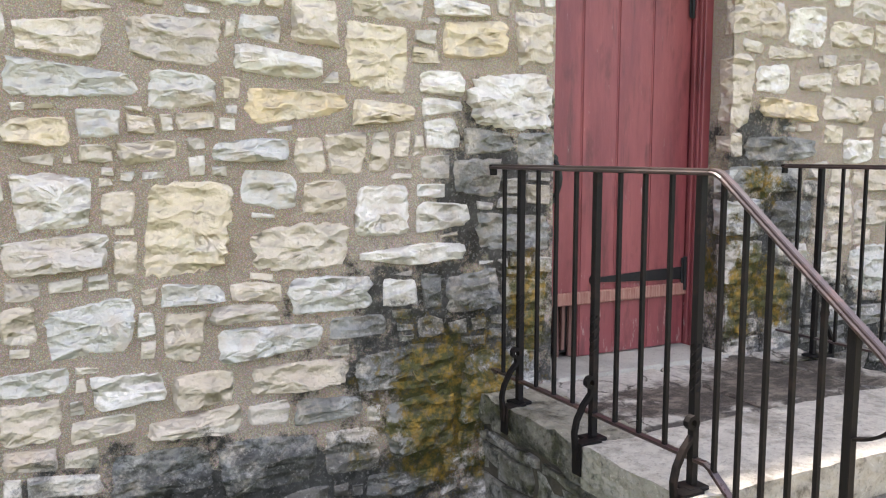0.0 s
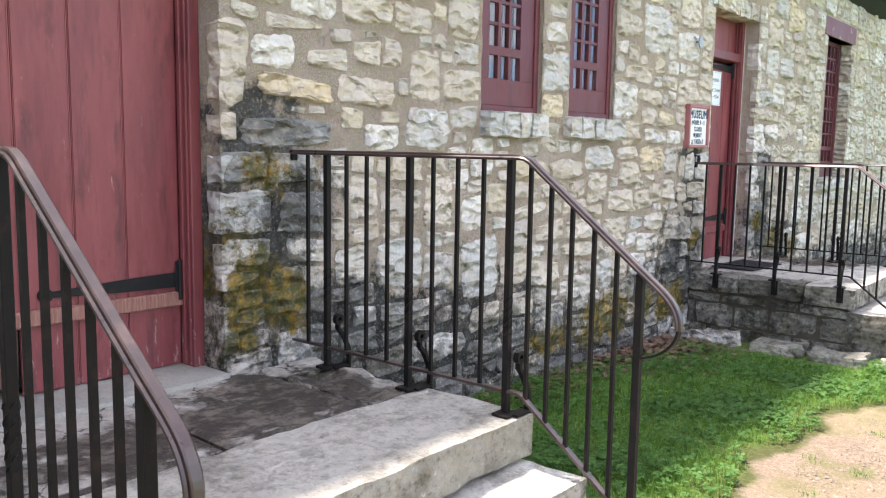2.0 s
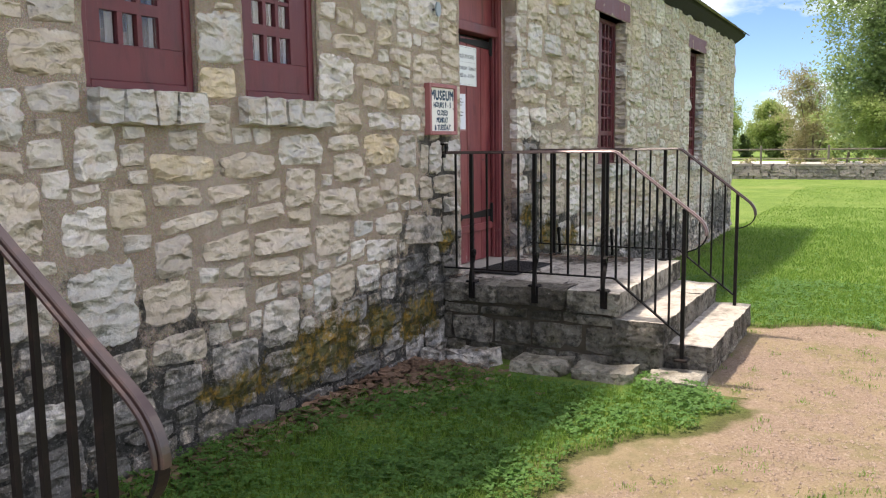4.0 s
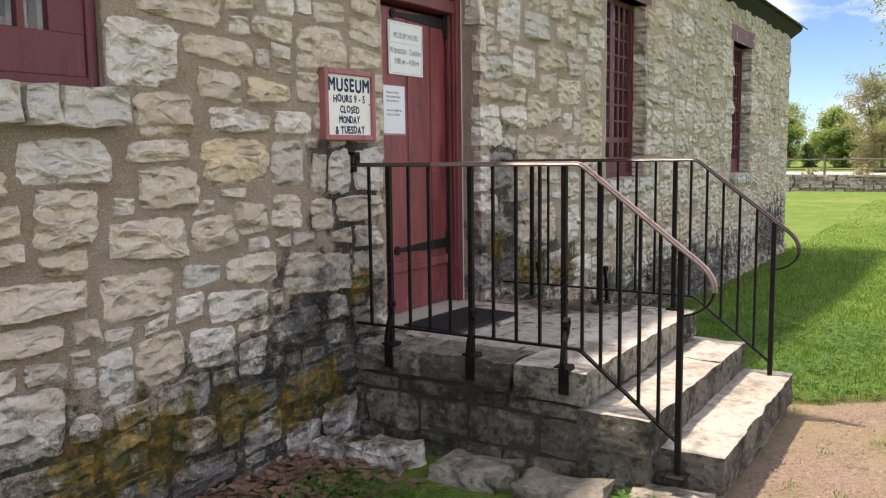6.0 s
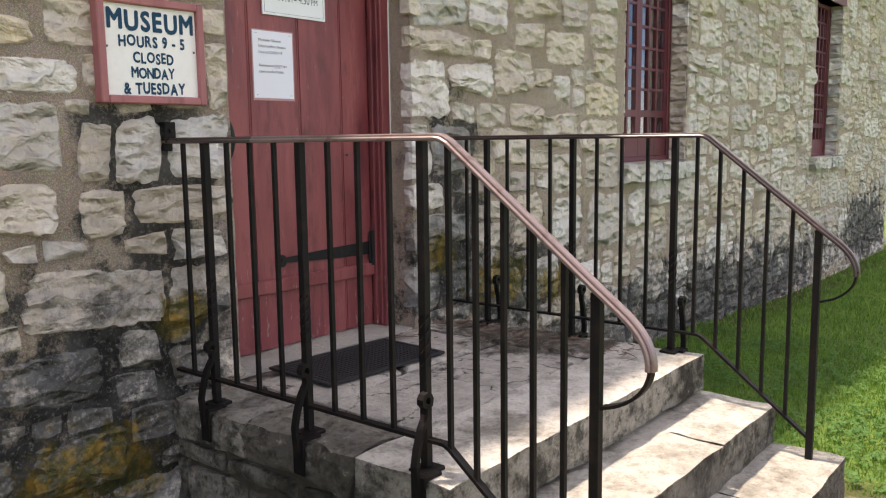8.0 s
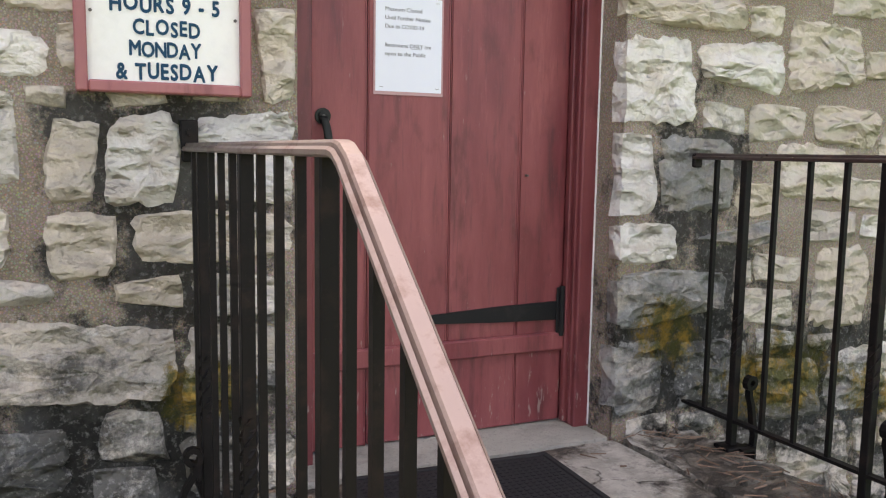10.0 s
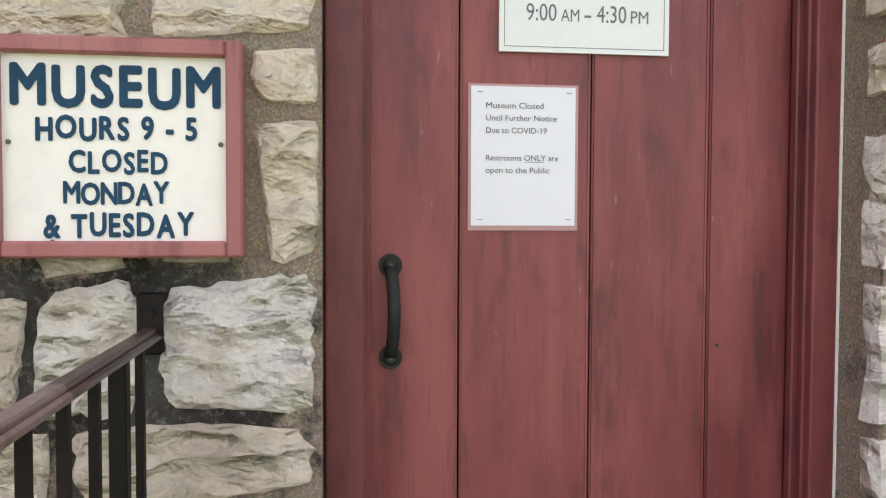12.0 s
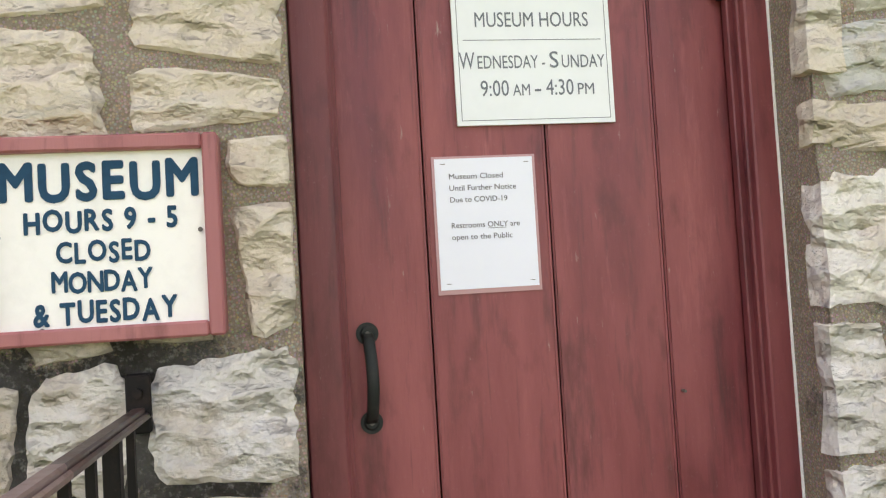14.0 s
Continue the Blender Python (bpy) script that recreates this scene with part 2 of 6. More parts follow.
def slab_material(name, light, dark, stain=(0.06, 0.055, 0.045), amount=0.75, moss=0.0, crag=0.0, cover=0.0):
    m, t, b = mat(name)
    vec = position(t)
    rnd = nd(t, "ShaderNodeObjectInfo").outputs["Random"]
    big = noise_tex(t, vec, 3.0, 7.0, 0.68)
    mid = noise_tex(t, vec, 14, 6.0, 0.65)
    fine = noise_tex(t, vec, 70, 5.0, 0.7)
    col = blend(t, rnd, light, dark)
    col = blend(t, span(t, mid, 0.42, 0.66, 0, 0.45), col, dark)
    col = blend(t, span(t, big, 0.5 - cover, 0.66 - cover, 0, amount), col, stain)
    if cover:
        col = blend(t, span(t, noise_tex(t, vec, 9.0, 9.0, 0.75), 0.50, 0.60, 0, 0.8 if cover > 0 else 0.45), col, stain)
    col = blend(t, span(t, fine, 0.56, 0.72, 0, 0.5), col, (0.10, 0.09, 0.075))
    if moss:
        col = blend(t, span(t, noise_tex(t, vec, 5.5, 6.0, 0.7), 0.50 - 0.14 * (moss > 0.75), 0.66 - 0.12 * (moss > 0.75), 0, moss), col, (0.15, 0.165, 0.045) if moss > 0.75 else (0.10, 0.105, 0.027))
    t.links.new(col, b.inputs["Base Color"])
    b.inputs["Roughness"].default_value = 0.85
    b.inputs["Specular IOR Level"].default_value = 0.3
    n1 = bump(t, b, mid, 0.9, 0.03)
    if crag:
        v = nd(t, "ShaderNodeTexVoronoi", Scale=15.0)
        t.links.new(position(t, (1, 1, 1.7)), v.inputs["Vector"])
        n1 = bump(t, b, v.outputs["Distance"], crag, 0.06, n1)
        n1 = bump(t, b, noise_tex(t, vec, 30, 7.0, 0.7), crag, 0.03, n1)
        pits = noise_tex(t, vec, 24, 6.0, 0.75)
        old = b.inputs["Base Color"].links[0].from_socket
        col = blend(t, span(t, pits, 0.54, 0.66, 0, min(0.75, crag)), old, (0.05, 0.045, 0.035))
        col = blend(t, span(t, pits, 0.40, 0.30, 0, min(0.5, crag)), col, tuple(min(1, c * 1.5) for c in light))
        t.links.new(col, b.inputs["Base Color"])
    bump(t, b, fine, 0.8, 0.008, n1)
    return m


TREAD = slab_material("worn_step_stone", (0.74, 0.70, 0.625), (0.52, 0.485, 0.415), (0.17, 0.15, 0.115), amount=0.7, crag=0.3, cover=-0.01)
FLAG = slab_material("paving_stone", (0.46, 0.43, 0.385), (0.26, 0.24, 0.20), (0.06, 0.055, 0.042), amount=0.85, moss=0.3, crag=0.7)
BASE_STONE = slab_material("mossy_base_stone", (0.48, 0.45, 0.39), (0.16, 0.15, 0.12), (0.035, 0.034, 0.026), amount=0.85, moss=0.4, crag=1.0, cover=0.025)
# for upright faces: darker and more blotched than the treads
DARK_FACE = slab_material("dark_blotched_step_face", (0.56, 0.53, 0.46), (0.17, 0.155, 0.13), (0.035, 0.032, 0.026), amount=0.9, moss=0.12, crag=0.95, cover=0.03)
DULL_FACE = slab_material("stained_step_face", (0.56, 0.53, 0.46), (0.33, 0.31, 0.25), (0.09, 0.082, 0.055), amount=0.85, moss=0.25, crag=0.5)


MOSS_BASE = slab_material("thickly_mossed_base_stone", (0.58, 0.55, 0.49), (0.25, 0.235, 0.19), (0.05, 0.05, 0.035), amount=0.8, moss=0.70, crag=1.0, cover=0.02)


def landing_material():
    """Pale worn stone with a dark wet stain spread before the old door, litter in the corner of the other landing."""
    m, t, b = mat("stained_landing_stone")
    vec = position(t)
    big, mid, fine = noise_tex(t, vec, 4.0, 9.0, 0.72), noise_tex(t, vec, 17, 7.0, 0.7), noise_tex(t, vec, 75, 5.0, 0.7)
    col = blend(t, span(t, mid, 0.40, 0.66), (0.62, 0.58, 0.515), (0.38, 0.35, 0.30))
    total = None
    for x, y, rx, ry in ((2.98, 2.40, 0.92, 0.30), (3.42, 2.45, 0.55, 0.48), (2.5, 2.17, 0.6, 0.05), (3.3, 2.18, 0.5, 0.05), (9.54, 2.32, 0.34, 0.58), (8.75, 2.86, 0.8, 0.10)):
        p = nd(t, "ShaderNodeMapping")
        p.inputs["Location"].default_value = (-x / rx, -y / ry, 0)
        p.inputs["Scale"].default_value = (1 / rx, 1 / ry, 0)
        t.links.new(vec, p.inputs["Vector"])
        q = nd(t, "ShaderNodeVectorMath")
        q.operation = "LENGTH"
        t.links.new(p.outputs["Vector"], q.inputs[0])
        one = span(t, q.outputs["Value"], 1.4, 0.3)
        total = one if total is None else math_node(t, "MAXIMUM", total, one)
    v = math_node(t, "ADD", total, math_node(t, "MULTIPLY", math_node(t, "SUBTRACT", big, 0.5), 2.4))
    mask = math_node(t, "MULTIPLY", span(t, v, 0.42, 0.66), span(t, total, 0.0, 0.15))
    col = blend(t, math_node(t, "MULTIPLY", mask, 0.93), col, blend(t, span(t, noise_tex(t, position(t, (1, 1.25, 1)), 9, 9.0, 0.72), 0.47, 0.60), (0.030, 0.021, 0.014), (0.22, 0.185, 0.145)))
    crack = nd(t, "ShaderNodeTexVoronoi", Scale=3.2)
    crack.feature = "DISTANCE_TO_EDGE"
    w = nd(t, "ShaderNodeVectorMath")
    w.operation = "MULTIPLY_ADD"
    wn = nd(t, "ShaderNodeTexNoise", Scale=7.0, Detail=5.0)
    t.links.new(vec, wn.inputs["Vector"])
    t.links.new(wn.outputs["Color"], w.inputs[0])
    w.inputs[1].default_value = (0.16, 0.16, 0.16)
    t.links.new(vec, w.inputs[2])
    t.links.new(w.outputs[0], crack.inputs["Vector"])
    line = span(t, crack.outputs["Distance"], 0.018, 0.004)
    col = blend(t, math_node(t, "MULTIPLY", line, span(t, mid, 0.40, 0.56)), col, (0.07, 0.058, 0.043))
    col = blend(t, span(t, fine, 0.60, 0.74, 0, 0.55), col, (0.11, 0.10, 0.08))
    t.links.new(col, b.inputs["Base Color"])
    t.links.new(span(t, mask, 0, 1, 0.85, 0.6), b.inputs["Roughness"])
    n1 = bump(t, b, mid, 0.9, 0.03)
    n2 = bump(t, b, math_node(t, "SUBTRACT", 1.0, line), 0.6, 0.012, n1)
    bump(t, b, fine, 0.8, 0.008, n2)
    return m


LANDING = landing_material()
JOINT = slab_material("dirt_joint", (0.10, 0.085, 0.06), (0.07, 0.06, 0.045), amount=0.5)
SILL_STONE = slab_material("dressed_sill_stone", (0.60, 0.58, 0.53), (0.45, 0.44, 0.39), amount=0.3)


def paint_material(name, base, faded, wear=0.0):
    """Old oil paint on upright boards."""
    m, t, b = mat(name)
    vec = position(t, (22, 22, 1.4))
    rnd = nd(t, "ShaderNodeObjectInfo").outputs["Random"]
    grain = noise_tex(t, vec, 3.0, 6.0, 0.65)
    cloud = noise_tex(t, position(t, (5.5, 5.5, 1.0)), 1.5, 6.0, 0.62)
    streak = noise_tex(t, position(t, (13, 13, 1.7)), 1.3, 7.0, 0.66)
    fine = noise_tex(t, position(t), 120, 4.0, 0.7)
    col = blend(t, span(t, cloud, 0.35, 0.68), base, faded)
    col = blend(t, span(t, rnd, 0, 1, 0.0, 0.35), col, tuple(c * 0.72 for c in base))
    col = blend(t, span(t, grain, 0.60, 0.76, 0, 0.50), col, (0.055, 0.022, 0.026))
    col = blend(t, span(t, streak, 0.55, 0.70, 0, 0.66), col, (0.060, 0.020, 0.024))
    blot = noise_tex(t, position(t, (9, 9, 3.4)), 1.0, 6.0, 0.6)
    col = blend(t, span(t, blot, 0.56, 0.68, 0, 0.55), col, tuple(c * 0.45 for c in base))
    col = blend(t, span(t, streak, 0.38, 0.28, 0, 0.28), col, tuple(min(1, c * 1.35 + 0.03) for c in faded))
    col = blend(t, span(t, fine, 0.62, 0.75, 0, 0.25), col, (0.36, 0.20, 0.19))
    if wear:
        low = nd(t, "ShaderNodeSeparateXYZ")
        t.links.new(position(t), low.inputs[0])
        bare = noise_tex(t, position(t, (26, 26, 6)), 1.7, 7.0, 0.72)
        near = span(t, low.outputs["Z"], 1.05, 0.50)
        v = span(t, math_node(t, "ADD", bare, math_node(t, "MULTIPLY", near, 0.085)), 0.66, 0.72, 0, wear)
        col = blend(t, v, col, (0.42, 0.35, 0.31))
    t.links.new(col, b.inputs["Base Color"])
    rough = span(t, cloud, 0.3, 0.7, 0.38, 0.58)
    t.links.new(rough, b.inputs["Roughness"])
    n1 = bump(t, b, grain, 0.25, 0.004)
    bump(t, b, fine, 0.12, 0.002, n1)
    return m


DOOR_PAINT = paint_material("dark_red_door_paint", (0.19, 0.036, 0.044), (0.33, 0.092, 0.092), 0.6)
TRIM_PAINT = paint_material("dark_red_trim_paint", (0.165, 0.034, 0.041), (0.25, 0.066, 0.068), 0.85)
SASH_PAINT = paint_material("maroon_window_paint", (0.125, 0.023, 0.032), (0.155, 0.032, 0.04))
SIGN_FRAME = paint_material("faded_red_sign_paint", (0.35, 0.115, 0.12), (0.42, 0.17, 0.17), 0.2)


def wood_material(name, a, c, rough=0.8):
    m, t, b = mat(name)
    grain = noise_tex(t, position(t, (30, 30, 2)), 2.5, 6.0, 0.7)
    col = blend(t, span(t, grain, 0.35, 0.68), a, c)
    t.links.new(col, b.inputs["Base Color"])
    b.inputs["Roughness"].default_value = rough
    bump(t, b, grain, 0.5, 0.006)
    return m


ROTTEN = wood_material("rotten_bare_wood", (0.10, 0.045, 0.038), (0.22, 0.12, 0.10))
BATTEN_WOOD = wood_material("half_bare_batten_wood", (0.22, 0.07, 0.06), (0.40, 0.24, 0.18))
EAVE_WOOD = wood_material("black_eave_board", (0.010, 0.009, 0.009), (0.022, 0.020, 0.019), 0.9)
BARK = wood_material("bark", (0.09, 0.07, 0.055), (0.17, 0.14, 0.11))
FENCE_WOOD = wood_material("grey_fence_wood", (0.12, 0.10, 0.08), (0.22, 0.19, 0.16))


def iron_material(name, base, rust, amount, rough, metal=0.0, shine=0.25):
    m, t, b = mat(name)
    vec = position(t)
    spots = noise_tex(t, vec, 14, 6.0, 0.7)
    fine = noise_tex(t, vec, 160, 3.0)
    col = blend(t, span(t, spots, 0.52, 0.68, 0, amount), base, rust)
    col = blend(t, span(t, fine, 0.66, 0.78, 0, 0.2), col, (0.10, 0.09, 0.085))
    t.links.new(col, b.inputs["Base Color"])
    b.inputs["Metallic"].default_value = metal
    b.inputs["Specular IOR Level"].default_value = shine
    t.links.new(span(t, spots, 0.3, 0.7, rough, rough + 0.2), b.inputs["Roughness"])
    bump(t, b, spots, 0.25, 0.002)
    return m


IRON = iron_material("black_painted_iron", (0.009, 0.008, 0.008), (0.032, 0.021, 0.017), 0.6, 0.45, 0.0, 0.16)
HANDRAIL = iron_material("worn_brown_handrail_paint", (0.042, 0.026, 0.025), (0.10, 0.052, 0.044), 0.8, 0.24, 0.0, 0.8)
# lighter, half-metal colour carries the sky and sun sheen on dark brown paint
SHEEN_RAIL = iron_material("sheen_tinted_handrail", (0.27, 0.20, 0.19), (0.13, 0.066, 0.056), 0.80, 0.30, 0.40, 0.7)
FORGED = iron_material("black_forged_iron", (0.012, 0.012, 0.013), (0.035, 0.03, 0.028), 0.6, 0.45)
HANDLE_IRON = iron_material("dark_green_black_iron", (0.020, 0.024, 0.022), (0.05, 0.045, 0.04), 0.6, 0.45)


def plain(name, colour, rough=0.6, speck=0.08, scale=40):
    m, t, b = mat(name)
    n = noise_tex(t, position(t), scale, 5.0, 0.65)
    col = blend(t, span(t, n, 0.45, 0.75, 0, speck * 3), colour, tuple(c * 0.6 for c in colour))
    t.links.new(col, b.inputs["Base Color"])
    b.inputs["Roughness"].default_value = rough
    return m


SIGN_WHITE = plain("chalky_white_sign_paint", (0.86, 0.86, 0.83), 0.6, 0.06, 25)
PAPER = plain("white_printed_paper", (0.79, 0.82, 0.91), 0.35, 0.02, 8)
LAMINATE = plain("laminate_edge", (0.46, 0.26, 0.27), 0.22, 0.02)
PLATE = plain("white_printed_plate", (0.80, 0.845, 0.865), 0.4, 0.03, 15)
INK_BLUE = plain("dark_blue_sign_lettering", (0.005, 0.055, 0.115), 0.85, 0.25, 60)
INK_GREY = plain("grey_print", (0.15, 0.17, 0.20), 0.6, 0.02)
INK_BLACK = plain("black_print", (0.12, 0.12, 0.14), 0.6, 0.02)
SCREW = plain("dull_screw", (0.11, 0.10, 0.09), 0.5, 0.1)
DARK_ROOM = plain("dark_interior", (0.10, 0.095, 0.09), 0.9)
CURTAIN = plain("white_curtain", (0.82, 0.82, 0.80), 0.8, 0.03)
RUBBER = plain("black_rubber_mat", (0.016, 0.016, 0.018), 0.75, 0.2, 160)
ROAD_CHIP = plain("pale_road", (0.62, 0.58, 0.54), 0.95)


def glass_material():
    m, t, b = mat("window_glass")
    b.inputs["Base Color"].default_value = (0.95, 0.97, 0.97, 1)
    b.inputs["Roughness"].default_value = 0.02
    b.inputs["Transmission Weight"].default_value = 1.0
    b.inputs["IOR"].default_value = 1.45
    n = noise_tex(t, position(t), 6, 2.0)
    bump(t, b, n, 0.08, 0.01)
    return m


GLASS = glass_material()


def ground_material():
    m, t, b = mat("lawn_soil_and_gravel")
    vec = position(t)
    at = t.nodes.new("ShaderNodeAttribute")
    at.attribute_name = "gravel"
    edge = noise_tex(t, vec, 5.0, 7.0, 0.72)
    g = math_node(t, "ADD", at.outputs["Fac"], math_node(t, "MULTIPLY", math_node(t, "SUBTRACT", edge, 0.5), 0.9))
    gmask = span(t, g, 0.40, 0.60)
    pebble = nd(t, "ShaderNodeTexVoronoi", Scale=85.0)
    t.links.new(vec, pebble.inputs["Vector"])
    peb2 = nd(t, "ShaderNodeTexVoronoi", Scale=34.0)
    t.links.new(vec, peb2.inputs["Vector"])
    fine = noise_tex(t, vec, 130, 5.0, 0.75)
    big = noise_tex(t, vec, 1.3, 5.0, 0.6)
    grav = blend(t, pebble.outputs["Color"], (0.20, 0.147, 0.106), (0.325, 0.253, 0.192))
    grav = blend(t, span(t, big, 0.42, 0.58, 0, 0.85), grav, (0.27, 0.22, 0.13))
    grav = blend(t, span(t, noise_tex(t, vec, 6.0, 8.0, 0.75), 0.52, 0.66, 0, 0.55), grav, (0.19, 0.145, 0.10))
    grav = blend(t, span(t, noise_tex(t, vec, 24.0, 5.0, 0.7), 0.58, 0.70, 0, 0.5), grav, (0.52, 0.44, 0.37))
    grav = blend(t, span(t, fine, 0.56, 0.70, 0, 0.55), grav, (0.20, 0.14, 0.105))
    grav = blend(t, span(t, noise_tex(t, vec, 2.6, 6.0, 0.7), 0.50, 0.64, 0, 0.65), grav, (0.15, 0.145, 0.065))
    tuft = noise_tex(t, vec, 38, 6.0, 0.75)
    lawn = blend(t, span(t, tuft, 0.35, 0.68), (0.070, 0.130, 0.022), (0.17, 0.265, 0.055))
    lawn = blend(t, span(t, big, 0.44, 0.64, 0, 0.55), lawn, (0.20, 0.275, 0.070))
    lawn = blend(t, span(t, noise_tex(t, vec, 0.16, 4.0), 0.58, 0.70, 0, 0.35), lawn, (0.30, 0.27, 0.11))
    soil = blend(t, span(t, tuft, 0.3, 0.7), (0.055, 0.045, 0.025), (0.10, 0.085, 0.04))
    sp = nd(t, "ShaderNodeAttribute")
    sp.attribute_name = "soil"
    lawn = blend(t, sp.outputs["Fac"], lawn, soil)
    col = blend(t, gmask, lawn, grav)
    t.links.new(col, b.inputs["Base Color"])
    b.inputs["Roughness"].default_value = 0.95
    b.inputs["Specular IOR Level"].default_value = 0.15
    h = math_node(t, "ADD", pebble.outputs["Distance"], math_node(t, "MULTIPLY", peb2.outputs["Distance"], 0.8))
    n1 = bump(t, b, h, 0.5, 0.012)
    bump(t, b, tuft, 0.6, 0.02, n1)
    return m


GROUND = ground_material()


def leaf_material(name, a, c, trans=0.35):
    m, t, b = mat(name)
    rnd = nd(t, "ShaderNodeNewGeometry").outputs["Random Per Island"]
    col = blend(t, rnd, a, c)
    t.links.new(col, b.inputs["Base Color"])
    b.inputs["Roughness"].default_value = 0.55
    b.inputs["Specular IOR Level"].default_value = 0.3
    tr = nd(t, "ShaderNodeBsdfTranslucent")
    t.links.new(col, tr.inputs["Color"])
    mx = nd(t, "ShaderNodeMixShader", Fac=trans)
    t.links.new(b.outputs["BSDF"], mx.inputs[1])
    t.links.new(tr.outputs["BSDF"], mx.inputs[2])
    t.links.new(mx.outputs["Shader"], t.nodes["Material Output"].inputs["Surface"])
    return m


GRASS = leaf_material("grass_blade", (0.095, 0.21, 0.030), (0.26, 0.42, 0.085), 0.5)
CLOVER = leaf_material("clover_leaf", (0.055, 0.15, 0.025), (0.12, 0.25, 0.06))
DEAD = leaf_material("dead_leaf", (0.12, 0.075, 0.050), (0.30, 0.20, 0.14), 0.1)
FOLIAGE = leaf_material("tree_leaf", (0.19, 0.28, 0.12), (0.34, 0.44, 0.20), 0.55)
FRESH = leaf_material("fresh_leaf", (0.25, 0.35, 0.10), (0.40, 0.48, 0.19), 0.55)
PALE = leaf_material("pale_catkin_leaf", (0.28, 0.26, 0.13), (0.40, 0.38, 0.20))
SHINGLE = slab_material("mossy_wood_shingle", (0.16, 0.15, 0.09), (0.10, 0.09, 0.06), amount=0.4, moss=0.8)
DRY_STONE = limestone("dry_stone", (0.33, 0.29, 0.25), (0.46, 0.41, 0.36), algae=0.0)


# ---- building blocks ----
def mesh_of(bm, name, material, flat=True):
    me = bpy.data.meshes.new(name)
    bm.normal_update()
    bm.to_mesh(me)
    bm.free()
    if not flat:
        me.polygons.foreach_set("use_smooth", [True] * len(me.polygons))
    if material:
        me.materials.append(material)
    return me


def thing(name, label, category, at=(0, 0, 0), group="", kind=""):
    ob = new(name)
    ob.empty_display_size = 0.1
    ob.location = at
    return tagged(ob, label, category, group, kind)


def part(name, bm, material, parent=None, label="", flat=True):
    """Links a bmesh, in world places, as one mesh under a thing or a part."""
    ob = new(name, mesh_of(bm, name, material, flat))
    if parent:
        ob.parent = parent
        chain = parent
        while chain:
            ob.data.transform(Matrix.Translation(-chain.location))
            chain = chain.parent
    if label:
        ob["label"] = label
    return ob


def box(bm, x0, x1, y0, y1, z0, z1, bevel=0.0, seg=1):
    r = bmesh.ops.create_cube(bm, size=1.0)
    bmesh.ops.scale(bm, vec=(x1 - x0, y1 - y0, z1 - z0), verts=r["verts"])
    bmesh.ops.translate(bm, vec=((x0 + x1) / 2, (y0 + y1) / 2, (z0 + z1) / 2), verts=r["verts"])
    if bevel:
        edges = list({e for v in r["verts"] for e in v.link_edges})
        bmesh.ops.bevel(bm, geom=edges, offset=bevel, segments=seg, affect="EDGES")
    return bm


def boxed(*args, **kw):
    return box(bmesh.new(), *args, **kw)


def cyl(bm, at, radius, depth, axis="Y", seg=14, top=None):
    r = bmesh.ops.create_cone(bm, cap_ends=True, segments=seg, radius1=radius, radius2=radius if top is None else top, depth=depth)
    turn = {"Y": Euler((radians(90), 0, 0)), "X": Euler((0, radians(90), 0)), "Z": Euler((0, 0, 0))}[axis].to_matrix()
    bmesh.ops.rotate(bm, cent=(0, 0, 0), matrix=turn, verts=r["verts"])
    bmesh.ops.translate(bm, vec=at, verts=r["verts"])
    return bm


def sweep(points, profile, closed=True):
    """A profile (side, up) carried along points in one plane x = const, or any gentle path."""
    bm = bmesh.new()
    pts = [Vector(p) for p in points]
    rings = []
    for i, p in enumerate(pts):
        d = (pts[min(i + 1, len(pts) - 1)] - pts[max(i - 1, 0)]).normalized()
        side = Vector((1, 0, 0)) if abs(d.x) < 0.9 else Vector((0, 1, 0))
        up = d.cross(side).normalized()
        rings.append([bm.verts.new(p + side * a + up * b) for a, b in profile])
    n = len(profile)
    for r0, r1 in zip(rings, rings[1:]):
        for k in range(n):
            bm.faces.new((r0[k], r0[(k + 1) % n], r1[(k + 1) % n], r1[k]))
    bm.faces.new(rings[0])
    bm.faces.new(rings[-1])
    bmesh.ops.recalc_face_normals(bm, faces=bm.faces)
    return bm


def rough_block(x0, x1, y0, y1, z0, z1, seed, rough=0.012, cell=0.09, bevel=0.012):
    """A split stone block: a cut box with uneven faces and worn arrises."""
    bm = boxed(x0, x1, y0, y1, z0, z1)
    for axis, a, b in ((0, x0, x1), (1, y0, y1), (2, z0, z1)):
        for k in range(1, max(2, int((b - a) / cell))):
            n = max(2, int((b - a) / cell))
            co, no = Vector((0, 0, 0)), Vector((0, 0, 0))
            co[axis], no[axis] = a + (b - a) * k / n, 1
            bmesh.ops.bisect_plane(bm, geom=list(bm.verts) + list(bm.edges) + list(bm.faces), plane_co=co, plane_no=no)
    off = Vector((seed * 3.7, seed * 1.3, seed * 2.1))
    for v in bm.verts:
        n = noise.noise_vector(v.co * 7 + off) * rough + noise.noise_vector(v.co * 21 + off) * rough * 0.5
        sides = (min(v.co.x - x0, x1 - v.co.x) < 1e-4) + (min(v.co.y - y0, y1 - v.co.y) < 1e-4) + (min(v.co.z - z0, z1 - v.co.z) < 1e-4)
        if sides >= 2:
            c = Vector(((x0 + x1) / 2, (y0 + y1) / 2, (z0 + z1) / 2))
            n += (c - v.co).normalized() * bevel * (0.6 + noise.noise(v.co * 15 + off))
        v.co += n
    return bm


